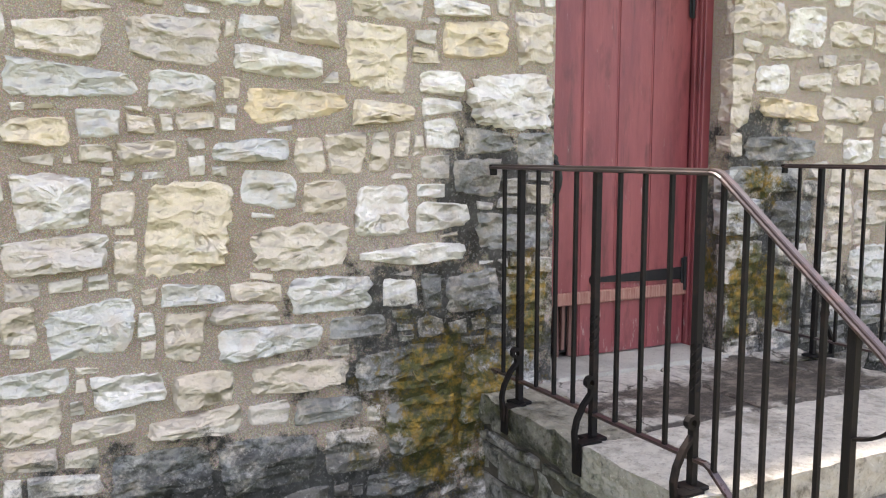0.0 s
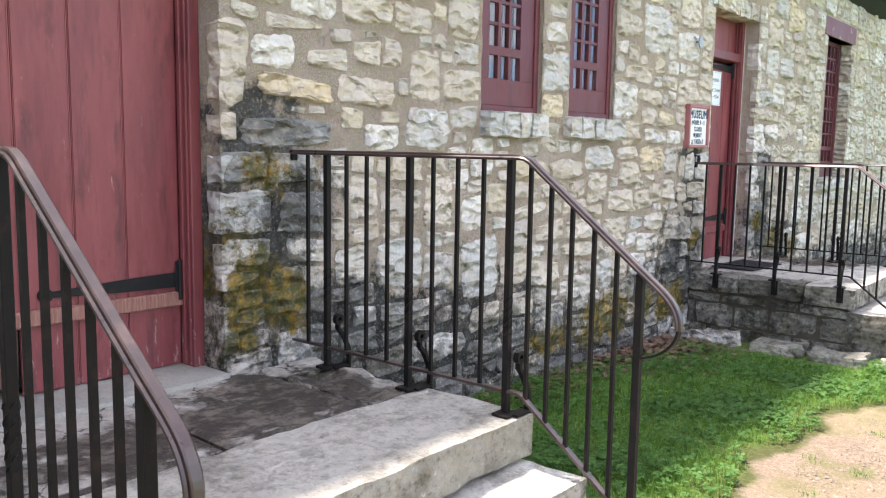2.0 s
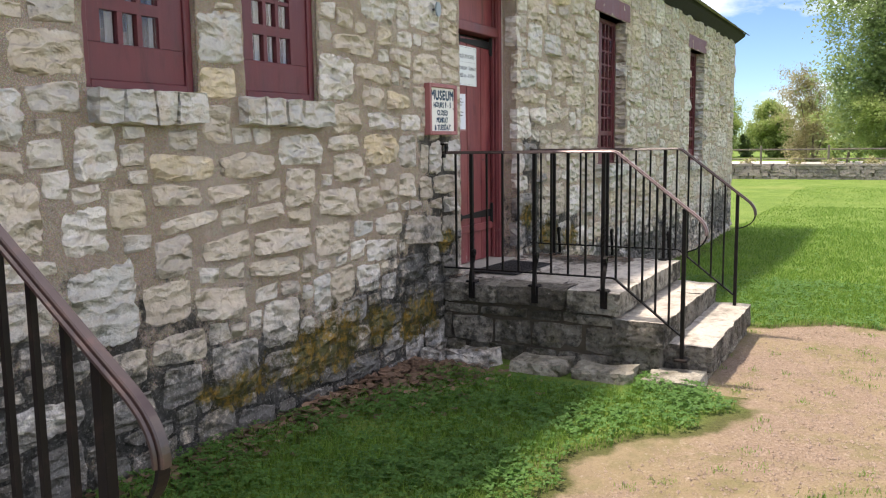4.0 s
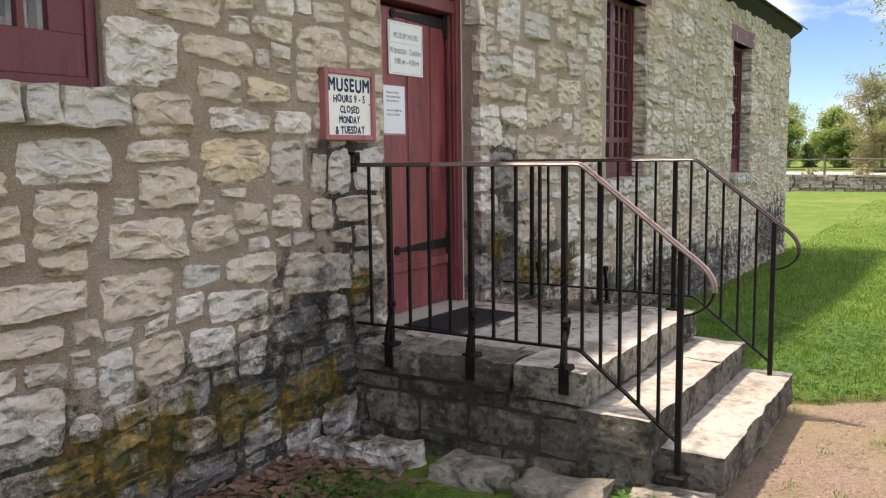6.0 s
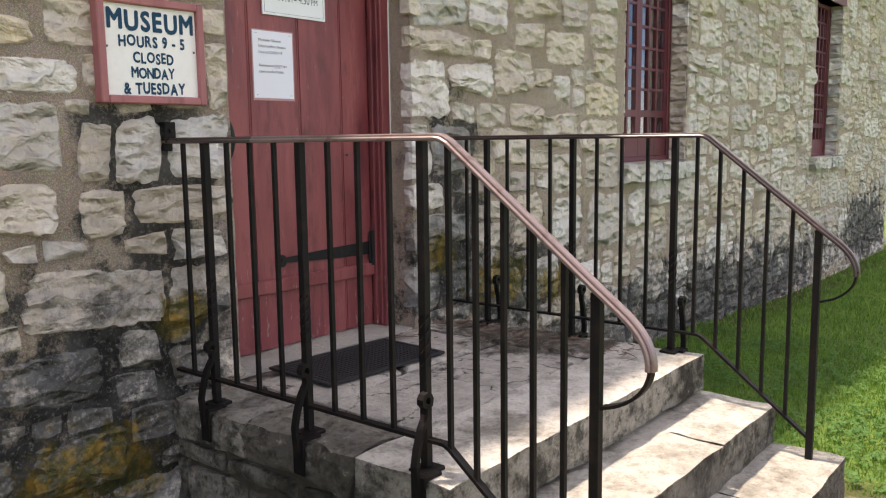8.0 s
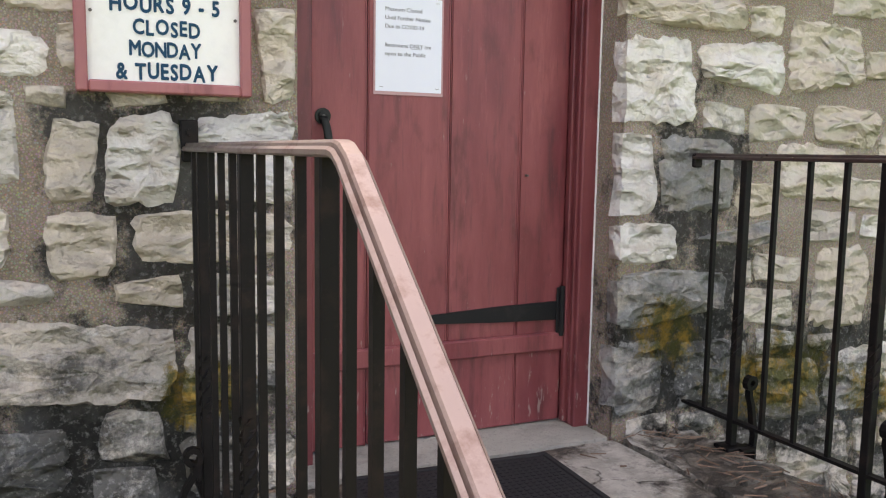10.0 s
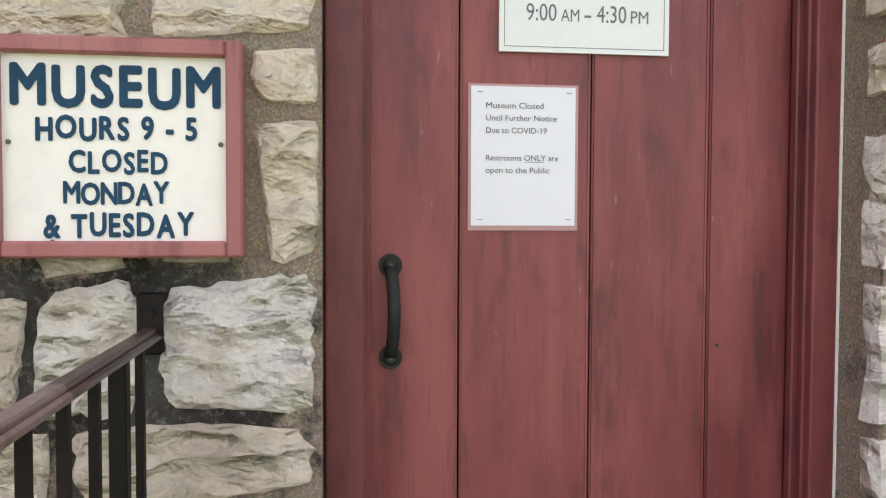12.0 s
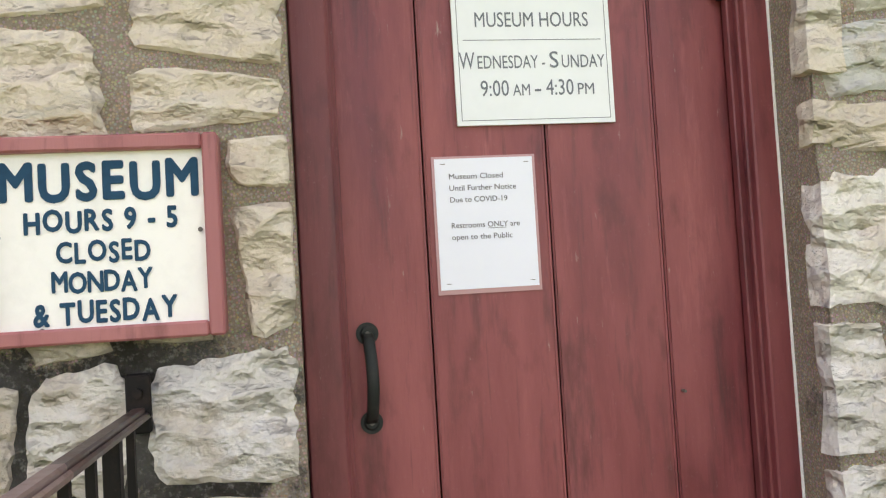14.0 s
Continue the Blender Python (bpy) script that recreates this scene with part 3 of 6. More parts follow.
def text_mesh(text, height, at, material, parent, bold=0.0, align="CENTER", name="lettering", width=None, roll=0):
    """Upright lettering that faces -y, its middle line's foot at the place given."""
    cu = bpy.data.curves.new(name, "FONT")
    cu.body, cu.size, cu.align_x, cu.extrude, cu.resolution_u = text, height / 0.69, align, 0.0004, 3
    tmp = new("tmp", cu)
    bpy.context.view_layer.update()
    me = bpy.data.meshes.new_from_object(tmp.evaluated_get(bpy.context.evaluated_depsgraph_get()))
    bpy.data.objects.remove(tmp)
    xs = [v.co.x for v in me.vertices]
    k = width / (max(xs) - min(xs)) if width else 1.0
    me.transform(Matrix.Translation(at) @ Euler((radians(90), radians(roll), 0)).to_matrix().to_4x4() @ Matrix.Diagonal((k, 1, 1, 1)))
    if bold:
        b2 = bmesh.new()
        for k, dx, dz in ((0, 0, 0), (1, -1, 0), (2, 1, 0), (3, 0, 1), (4, 0, -1), (5, 0.7, 0.7), (6, -0.7, -0.7), (7, -0.7, 0.7), (8, 0.7, -0.7)):
            c = me.copy()
            c.transform(Matrix.Translation((dx * bold, -0.00004 * k, dz * bold)))
            b2.from_mesh(c)
            bpy.data.meshes.remove(c)
        b2.to_mesh(me)
        b2.free()
    me.transform(Matrix.Translation(-parent.location))
    me.materials.clear()
    me.materials.append(material)
    ob = new(name, me)
    ob.parent = parent
    return ob


# ---- the building's shell ----
OPENINGS = [(2.35, 3.385, 0.42, 2.66), (5.125, 5.74, 1.69, 2.75), (6.055, 6.655, 1.69, 2.75), (8.368, 9.41, 0.38, 2.70),
            (11.58, 12.62, 1.19, 2.82), (15.98, 17.02, 1.12, 2.84)]


def wall_mesh(x0, x1, z0, z1, y0, y1, holes):
    bm = bmesh.new()
    xs = sorted({x0, x1, *[v for h in holes for v in h[:2]]})
    for a, b in zip(xs, xs[1:]):
        z = z0
        for h in sorted((h for h in holes if h[0] <= a and b <= h[1]), key=lambda h: h[2]):
            box(bm, a, b, y0, y1, z, h[2])
            z = h[3]
        box(bm, a, b, y0, y1, z, z1)
    bmesh.ops.remove_doubles(bm, verts=bm.verts, dist=1e-5)
    return bm


wall_front = part("wall_front", wall_mesh(LEFT_X, END_X, -0.7, WALL_TOP, WALL, WALL + 0.45, OPENINGS), MORTAR)
tagged(wall_front, "rubble limestone wall in rough tan lime mortar with algae stains", "wall", kind="structure")
for name, dims in (("wall_east", (END_X - 0.45, END_X, WALL + 0.452, 9.0, -0.7, WALL_TOP)), ("wall_west", (LEFT_X, LEFT_X + 0.45, WALL + 0.452, 9.0, -0.7, WALL_TOP)),
                   ("wall_back", (LEFT_X, END_X, 9.002, 9.4, -0.7, WALL_TOP))):
    tagged(part(name, boxed(*dims), MORTAR), "mortared stone wall of the long low building", "wall", kind="structure")
# floor and ceiling added to close the room, in one dark colour
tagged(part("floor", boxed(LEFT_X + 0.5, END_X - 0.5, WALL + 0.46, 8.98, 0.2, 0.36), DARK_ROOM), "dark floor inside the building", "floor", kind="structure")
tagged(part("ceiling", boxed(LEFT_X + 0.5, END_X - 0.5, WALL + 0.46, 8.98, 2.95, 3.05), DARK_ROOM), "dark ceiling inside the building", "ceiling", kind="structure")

# roof with a black box eave and mossy shingles
roof = thing("roof", "low roof of mossy wooden shingles over black eave boards", "roof", (8, 6, 3.3), kind="structure")
EAVE_Y, EAVE_Z = 2.735, 3.45
bm = bmesh.new()
prof = [(EAVE_Y, EAVE_Z), (EAVE_Y + 0.02, EAVE_Z - 0.05), (WALL + 0.03, WALL_TOP - 0.01), (WALL + 0.03, WALL_TOP + 0.06), (6.1, 6.0), (9.6, 3.3), (9.65, 3.38), (6.1, 6.12)]
for x in (LEFT_X - 0.2, END_X + 0.16):
    vs = [bm.verts.new((x, y, z)) for y, z in prof]
    bm.faces.new(vs)
a, b = list(bm.verts)[:8], list(bm.verts)[8:]
for k in range(8):
    bm.faces.new((a[k], a[(k + 1) % 8], b[(k + 1) % 8], b[k]))
bmesh.ops.recalc_face_normals(bm, faces=bm.faces)
part("eave_board", bm, EAVE_WOOD, roof, "black weathered eave and rafter boards")
bm = bmesh.new()
rs = random.Random(5)
slope = math.atan2(6.12 - EAVE_Z, 6.1 - EAVE_Y)
for row in range(7):
    x = LEFT_X - 0.2
    while x < END_X + 0.2:
        w = rs.uniform(0.09, 0.19)
        if x > 9.0 or row == 0:
            up = row * 0.16 - 0.05 + rs.uniform(-0.015, 0.015)
            r = bmesh.ops.create_cube(bm, size=1.0)
            m = Matrix.Translation((x + w / 2, EAVE_Y + up * math.cos(slope), EAVE_Z + 0.015 + up * math.sin(slope))) @ Euler((slope - 0.05 + rs.uniform(-0.02, 0.02), 0, 0)).to_matrix().to_4x4() @ Matrix.Translation((0, 0.11, 0.006)) @ Matrix.Diagonal((w - 0.006, 0.24, 0.018, 1))
            bmesh.ops.transform(bm, matrix=m, verts=r["verts"])
        x += w
shingles = part("shingle", bm, SHINGLE, roof, "mossy weathered wooden shingles")
shingles["kind"] = "stuff"

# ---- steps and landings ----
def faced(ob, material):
    """A second material on a slab's upright split faces, darker than its top."""
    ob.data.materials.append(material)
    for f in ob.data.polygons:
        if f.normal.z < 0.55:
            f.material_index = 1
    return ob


def stoop(name, label, x0, x1, y_front, top, treads, seed, flags):
    """A landing of stone with two steps in front. treads: (x0, x1, front y, top)."""
    ob = thing(name, label, "steps", ((x0 + x1) / 2, 2.2, 0))
    part("core", boxed(x0 + 0.05, x1 - 0.05, y_front + 0.06, WALL - 0.004, -0.3, top - 0.045), JOINT, ob)
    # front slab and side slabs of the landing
    face = DULL_FACE if flags > 0.5 else DARK_FACE
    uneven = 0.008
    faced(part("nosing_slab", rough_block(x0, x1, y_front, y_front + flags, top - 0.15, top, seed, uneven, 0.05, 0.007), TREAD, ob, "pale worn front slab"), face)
    y = y_front + flags + 0.008
    k = 0
    while y < WALL - 0.15:
        d = min(0.52, WALL - 0.02 - y)
        for a, b in ((x0 + 0.004, x0 + 0.30), (x1 - 0.30, x1 - 0.004)):
            faced(part("edge_slab", rough_block(a, b, y, y + d - 0.012, top - 0.14, top - 0.004, seed + k, 0.024, 0.045, 0.018), (DULL_FACE if flags > 0.5 else FLAG) if a < x0 + 0.5 else LANDING, ob), DARK_FACE if flags < 0.5 else MOSS_BASE)
            k += 1
        y += d
    # paving between them
    rr = random.Random(seed)
    nx, ny = (2, 1) if flags > 0.5 else (2, 2)
    ys0, ys1, xs0, xs1 = y_front + flags + 0.012, WALL - 0.004, x0 + 0.31, x1 - 0.31
    gx = [[xs0 + (xs1 - xs0) * i / nx + (rr.uniform(-0.22, 0.22) if 0 < i < nx else 0) for i in range(nx + 1)] for _ in range(ny + 1)]
    gy = [[ys0 + (ys1 - ys0) * j / ny + (rr.uniform(-0.08, 0.08) if 0 < j < ny else 0) for j in range(ny + 1)] for _ in range(nx + 1)]
    for i in range(nx):
        for j in range(ny):
            q = [(gx[j][i], gy[i][j]), (gx[j][i + 1], gy[i + 1][j]), (gx[j + 1][i + 1], gy[i + 1][j + 1]), (gx[j + 1][i], gy[i][j + 1])]
            cx, cy = sum(p[0] for p in q) / 4, sum(p[1] for p in q) / 4
            lift = rr.uniform(-0.006, 0.0)
            bm = bmesh.new()
            outline = []
            for s in range(4):
                p0, p1 = q[s], q[(s + 1) % 4]
                for f in (0.0, 0.33, 0.67):
                    px, py = p0[0] + (p1[0] - p0[0]) * f, p0[1] + (p1[1] - p0[1]) * f
                    d = math.hypot(px - cx, py - cy)
                    s_in = 1 - (0.003 + rr.uniform(0, 0.010)) / d - (0.010 / d if f == 0 else 0)
                    outline.append((cx + (px - cx) * s_in, cy + (py - cy) * s_in))
            lo = [bm.verts.new((px, py, top - 0.06)) for px, py in outline]
            hi = [bm.verts.new((px, py, top - 0.012 + lift + rr.uniform(-0.003, 0.003))) for px, py in outline]
            inner = [bm.verts.new((cx + (px - cx) * 0.94, cy + (py - cy) * 0.94, top - 0.002 + lift + rr.uniform(-0.003, 0.003))) for px, py in outline]
            n = len(outline)
            for s in range(n):
                bm.faces.new((lo[s], lo[(s + 1) % n], hi[(s + 1) % n], hi[s]))
                bm.faces.new((hi[s], hi[(s + 1) % n], inner[(s + 1) % n], inner[s]))
            bm.faces.new(inner)
            part("flagstone", bm, LANDING, ob)
    # courses under the side slabs
    for side in (0, 1):
        z = -0.25
        while z < top - 0.16:
            h = min(rr.choice((0.13, 0.16, 0.19)), top - 0.155 - z)
            if h < 0.04:
                break
            y = y_front + 0.04
            while y < WALL - 0.06:
                w = min(rr.uniform(0.2, 0.48), WALL - 0.012 - y)
                inset = rr.uniform(0.0, 0.035)
                a, b = (x0 + inset + 0.01, x0 + 0.25) if side == 0 else (x1 - 0.25, x1 - inset - 0.01)
                part("base_stone", rough_block(a, b, y, y + w - 0.014, z, z + h - 0.012, seed + k, 0.018, 0.09, 0.016), MOSS_BASE if side == 0 and flags > 0.5 else BASE_STONE, ob)
                k += 1
                y += w
            z += h
    prev = y_front
    for tx0, tx1, ty, tz in treads:
        cut = tx0 + (tx1 - tx0) * rr.uniform(0.55, 0.75)
        for a, b in ((tx0, cut - 0.003), (cut + 0.003, tx1)):
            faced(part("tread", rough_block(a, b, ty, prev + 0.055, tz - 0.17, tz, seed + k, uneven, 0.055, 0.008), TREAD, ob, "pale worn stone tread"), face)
            k += 1
        part("riser_base", rough_block(tx0 + 0.02, tx1 - 0.02, ty + 0.03, prev + 0.05, -0.4, tz - 0.172, seed + k, 0.012, 0.12, 0.012), BASE_STONE, ob)
        prev = ty
    return ob


steps_a = stoop("stone_steps", "pale limestone steps and landing stained dark below the old door", 1.96, 3.84, 1.63, LAND_A,
                [(1.97, 3.83, 1.385, 0.33), (1.95, 3.85, 1.12, 0.15)], 11, 0.52)
steps_b = stoop("stone_steps", "pale limestone steps and flagged landing below the museum door", 8.03, 9.74, 1.57, LAND_B,
                [(8.05, 9.80, 1.285, 0.285), (8.20, 9.80, 1.01, 0.125)], 29, 0.36)

# thresholds
for x0, x1, zt, y0 in ((2.352, 3.383, 0.522, 2.84), (8.37, 9.405, 0.458, 2.90)):
    tagged(part("threshold", rough_block(x0, x1, y0, 3.3, zt - 0.10, zt, 40 + x0, 0.003, 0.15, 0.006), SILL_STONE), "smooth pale stone threshold under the door", "threshold", kind="structure")

# ---- doors ----
def plank_door(name, label, x_edges, z0, z1, y, jamb_l, jamb_r, bz, hz, rotten=False):
    ob = thing(name, label, "door", ((x_edges[0] + x_edges[-1]) / 2, y, z0), kind="structure")
    for i, (a, b) in enumerate(zip(x_edges, x_edges[1:])):
        low = z0 + (bz - z0 + 0.01 if rotten and i == 0 else 0.0)
        bm = boxed(a + 0.002, b - 0.002, y, y + 0.035, low, z1, bevel=0.004, seg=2)
        part("plank", bm, DOOR_PAINT, ob)
        # the bead run along the joint
        if i:
            part("bead", boxed(a - 0.008, a - 0.0035, y - 0.0025, y + 0.01, low, z1), DOOR_PAINT, ob)
    # near-black sheet: shade of the hollow behind the boards put into its colour
    part("backing", boxed(x_edges[0] - 0.01, x_edges[-1] + 0.01, y + 0.037, y + 0.06, z0 + 0.02, z1 + 0.02), EAVE_WOOD, ob)
    if rotten:
        a, b = x_edges[0], x_edges[1]
        for k in range(5):
            w = (b - a) / 5
            lean = 0.01 * math.sin(k * 4.1)
            bm = boxed(a + k * w + 0.004, a + (k + 1) * w - 0.012 - 0.014 * (k % 2), y + 0.008 + 0.006 * (k % 3), y + 0.03, z0 + 0.005 + 0.035 * (k % 2), bz + 0.008)
            for v in bm.verts:
                v.co.x += lean * (z0 + 0.27 - v.co.z) / 0.27
            part("splinter", bm, ROTTEN, ob, "rotten bare board end")
    # low batten and strap hinge
    bm = boxed(x_edges[0], x_edges[-1], y - 0.022, y - 0.001, bz, bz + 0.062, bevel=0.006)
    part("batten", bm, BATTEN_WOOD if rotten else DOOR_PAINT, ob, "half bare worn batten" if rotten else "")
    xr = x_edges[-1] - 0.005
    for hz in (hz, 2.258):
        bm = bmesh.new()
        ring = [(xr, 0.032), (xr - 0.25, 0.026), (xr - 0.52, 0.013), (xr - 0.55, 0.011)]
        top = [bm.verts.new((x, y - 0.010, hz + h)) for x, h in ring]
        bot = [bm.verts.new((x, y - 0.010, hz - h)) for x, h in ring]
        topb = [bm.verts.new((x, y - 0.001, hz + h)) for x, h in ring]
        botb = [bm.verts.new((x, y - 0.001, hz - h)) for x, h in ring]
        for k in range(3):
            bm.faces.new((top[k], top[k + 1], bot[k + 1], bot[k]))
            bm.faces.new((top[k], topb[k], topb[k + 1], top[k + 1]))
            bm.faces.new((bot[k], bot[k + 1], botb[k + 1], botb[k]))
        bm.faces.new((top[3], topb[3], botb[3], bot[3]))
        bmesh.ops.recalc_face_normals(bm, faces=bm.faces)
        cyl(bm, (xr - 0.575, y - 0.006, hz), 0.028, 0.012, seg=18)
        cyl(bm, (xr - 0.575, y - 0.014, hz), 0.010, 0.008, seg=10)
        short = rotten and hz > 2
        hinge = ob if short else part("strap_hinge", bm, FORGED, ob, "black forged strap hinge")
        bm = bmesh.new()
        cyl(bm, (xr - 0.012, y - 0.021, hz), 0.0095, 0.17, "Z", 12)
        box(bm, xr - 0.030, xr - 0.003, y - 0.018, y - 0.0105, hz - 0.080, hz + 0.080, 0.003)
        part("hinge_pin", bm, FORGED, hinge, "black forged hinge pin and plate")
    # jambs, with a moulded edge, and the head
    fy = y - 0.085
    for tag, (a, b), inner in (("jamb", jamb_l, 1), ("jamb", jamb_r, -1)):
        bm = boxed(a, b, fy, y + 0.07, z0 - 0.01, z1 + 0.42, 0.004)
        e = b if inner > 0 else a
        box(bm, e - 0.004 if inner > 0 else e - 0.006, e + 0.006 if inner > 0 else e + 0.004, fy + 0.022, fy + 0.034, z0, z1 + 0.4, 0.003)
        box(bm, e - 0.004 if inner > 0 else e - 0.014, e + 0.014 if inner > 0 else e + 0.004, fy + 0.05, fy + 0.075, z0, z1 + 0.4, 0.003)
        part("jamb", bm, TRIM_PAINT, ob, "flaking red door jamb")
    if not rotten:
        part("caulk", boxed(jamb_r[1] - 0.005, jamb_r[1], fy - 0.004, fy - 0.0005, z0, z1 + 0.4), SIGN_WHITE, ob, "thin pale line of old paint and filler")
    part("head", boxed(jamb_l[1] + 0.001, jamb_r[0] - 0.001, fy + 0.01, y + 0.06, z1 + 0.03, z1 + 0.11, 0.006), TRIM_PAINT, ob)
    part("transom_board", boxed(jamb_l[1] + 0.001, jamb_r[0] - 0.001, y - 0.02, y + 0.03, z1 + 0.111, z1 + 0.41, 0.004), DOOR_PAINT, ob)
    return ob


def door_pull(x, y, z0, z1, material, name="door_handle"):
    ob = thing(name, "dark iron door pull with round ends on the red door", "door handle", (x, y, (z0 + z1) / 2))
    for z in (z0, z1):
        bm = cyl(bmesh.new(), (x, y - 0.003, z), 0.0235, 0.006, seg=20)
        cyl(bm, (x, y - 0.008, z), 0.017, 0.005, seg=20, top=0.012)
        plate = part("rosette", bm, material, ob)
        part("screw", cyl(bmesh.new(), (x, y - 0.012, z), 0.005, 0.004, seg=10), SCREW, plate)
    pts = []
    for k in range(13):
        f = k / 12
        pts.append((x + 0.004 * math.sin(math.pi * f), y - 0.006 - 0.046 * math.sin(math.pi * f) ** 0.7, z0 + (z1 - z0) * f))
    prof = [(0.0125 * math.cos(a), 0.006 * math.sin(a)) for a in (2 * math.pi * k / 10 for k in range(10))]
    part("grip", sweep(pts, prof), material, ob, flat=False)
    return ob


door_1 = plank_door("door_1", "closed old dark red plank door with a rotten lower corner", [2.42, 2.66, 2.87, 3.08, 3.325], 0.527, 2.29, 3.115, (2.352, 2.415), (3.332, 3.383), 0.785, 0.897, True)
door_2 = plank_door("door_2", "closed dark red plank door of the museum", [8.449, 8.638, 8.911, 9.165, 9.348], 0.463, 2.29, 3.115, (8.37, 8.446), (9.352, 9.408), 0.712, 0.848)
door_pull(8.50, 3.115, 1.292, 1.476, HANDLE_IRON)
door_pull(2.50, 3.115, 1.30, 1.48, HANDLE_IRON)
# small bent nail left in the museum door
bm = cyl(bmesh.new(), (9.188, 3.108, 1.305), 0.0035, 0.016, seg=8)
tagged(part("nail", bm, SCREW), "small bent nail in the red museum door", "nail")

# rough upright stones over the door openings
for x0, x1, z in ((2.15, 3.55, 2.66), (8.2, 9.6, 2.70)):
    lintel = thing("door_lintel", "row of rough upright stones over the door opening", "lintel", ((x0 + x1) / 2, WALL, z), kind="structure")
    part("core", boxed(x0 + 0.01, x1 - 0.01, WALL + 0.02, WALL + 0.44, z + 0.012, z + 0.15), MORTAR, lintel)
    ru = random.Random(int(x0 * 7))
    x = x0
    while x < x1 - 0.02:
        w = min(ru.uniform(0.08, 0.17), x1 - x)
        if x1 - x - w < 0.06:
            w = x1 - x
        part("lintel_stone", rough_block(x, x + w - 0.010, WALL - ru.uniform(0.008, 0.030), WALL + 0.16, z + ru.uniform(-0.014, 0.012), z + 0.148, x * 3, 0.010, 0.05, 0.012), STONE[ru.choice("CCGBW")], lintel)
        x += w

# ---- signs and papers ----
sign = thing("museum_sign", "white wooden museum hours sign in a faded red frame", "sign", (8.04, 2.87, 1.68))
SX0, SX1, SZ0, SZ1, SY = 7.838, 8.241, 1.505, 1.858, 2.862
part("board", boxed(SX0 + 0.02, SX1 - 0.02, SY + 0.004, SY + 0.03, SZ0 + 0.02, SZ1 - 0.02), SIGN_WHITE, sign, "chalky white painted board")
fw = 0.027
for x0, x1, z0, z1 in ((SX0, SX0 + fw, SZ0, SZ1), (SX1 - fw, SX1, SZ0, SZ1), (SX0 + fw + 0.0005, SX1 - fw - 0.0005, SZ0, SZ0 + fw), (SX0 + fw + 0.0005, SX1 - fw - 0.0005, SZ1 - fw, SZ1)):
    part("frame", boxed(x0, x1, SY - 0.014, SY + 0.043, z0, z1, 0.004), SIGN_FRAME, sign, "faded red wooden frame")
scx = (SX0 + SX1) / 2


def letters(words, x0, x1, z, height, material, parent, y, bold, stretch=0.92, blank=2.2):
    """A painted line of capitals from x0 to x1, each letter a part, evenly spaced."""
    obs, widths = [], []
    for ch in words:
        if ch == " ":
            obs.append(None)
            widths.append(0.0)
            continue
        ob = text_mesh(ch, height, (0, y, z), material, parent, bold, name="letter")
        xs = [v.co.x for v in ob.data.vertices]
        ob.data.transform(Matrix.Translation((-min(xs), 0, 0)))
        ob.data.transform(Matrix.Diagonal((stretch, 1, 1, 1)))
        obs.append(ob)
        widths.append((max(xs) - min(xs)) * stretch)
    steps = sum(blank if ob is None else 1.0 for ob in obs[1:])
    gap = (x1 - x0 - sum(widths)) / steps
    x = x0
    for i, (ob, w) in enumerate(zip(obs, widths)):
        x += 0 if i == 0 else gap * (blank if ob is None else 1.0)
        if ob:
            tilt = 0.0022 * math.sin(i * 2.7 + z * 40)
            ob.data.transform(Matrix.Translation((x - parent.location.x, 0, tilt)))
        x += w


for text, x0, x1, z, h, bold, thin in (("MUSEUM", 7.878, 8.205, 1.750, 0.062, 0.0034, 0.86), ("HOURS 9 - 5", 7.916, 8.167, 1.696, 0.035, 0.0018, 0.80), ("CLOSED", 7.966, 8.120, 1.643, 0.034, 0.0015, 0.78),
                                       ("MONDAY", 7.957, 8.122, 1.592, 0.034, 0.0015, 0.76), ("& TUESDAY", 7.926, 8.161, 1.540, 0.036, 0.0018, 0.76)):
    letters(text, x0, x1, z, h, INK_BLUE, sign, SY + 0.0025, bold, thin, 3.6)
for dx, dz in ((-0.165, 0.012), (0.165, 0.012), (-0.10, -0.148), (0.02, -0.15)):
    part("screw", cyl(bmesh.new(), (scx + dx, SY + 0.003, 1.678 + dz), 0.0042, 0.003, seg=10), SCREW, sign)
# board behind that carries the sign
part("backing", boxed(SX0 + 0.03, SX1 - 0.03, SY + 0.031, WALL - 0.002, SZ0 + 0.05, SZ1 - 0.05), SIGN_FRAME, sign)

plate = thing("hours_plate", "white printed opening hours plate on the red door", "sign", (8.89, 3.11, 2.06))
PX0, PX1, PZ0, PZ1, PY = 8.716, 9.070, 1.905, 2.215, 3.105
part("panel", boxed(PX0, PX1, PY, PY + 0.008, PZ0, PZ1), PLATE, plate)
for x0, x1, z0, z1 in ((PX0 + 0.010, PX0 + 0.0112, PZ0 + 0.01, PZ1 - 0.01), (PX1 - 0.0112, PX1 - 0.010, PZ0 + 0.01, PZ1 - 0.01),
                       (PX0 + 0.0113, PX1 - 0.0113, PZ0 + 0.01, PZ0 + 0.0112), (PX0 + 0.0113, PX1 - 0.0113, PZ1 - 0.0112, PZ1 - 0.01), (PX0 + 0.022, PX1 - 0.022, 2.0895, 2.0908)):
    part("ruled_line", boxed(x0, x1, PY - 0.0008, PY - 0.0001, z0, z1), INK_GREY, plate)
text_mesh("MUSEUM HOURS", 0.032, (8.893, PY - 0.0006, 2.119), INK_GREY, plate, width=0.255)
text_mesh("W", 0.036, (8.744, PY - 0.0006, 2.028), INK_GREY, plate, width=0.034)
text_mesh("EDNESDAY -", 0.028, (8.842, PY - 0.0006, 2.028), INK_GREY, plate, width=0.15)
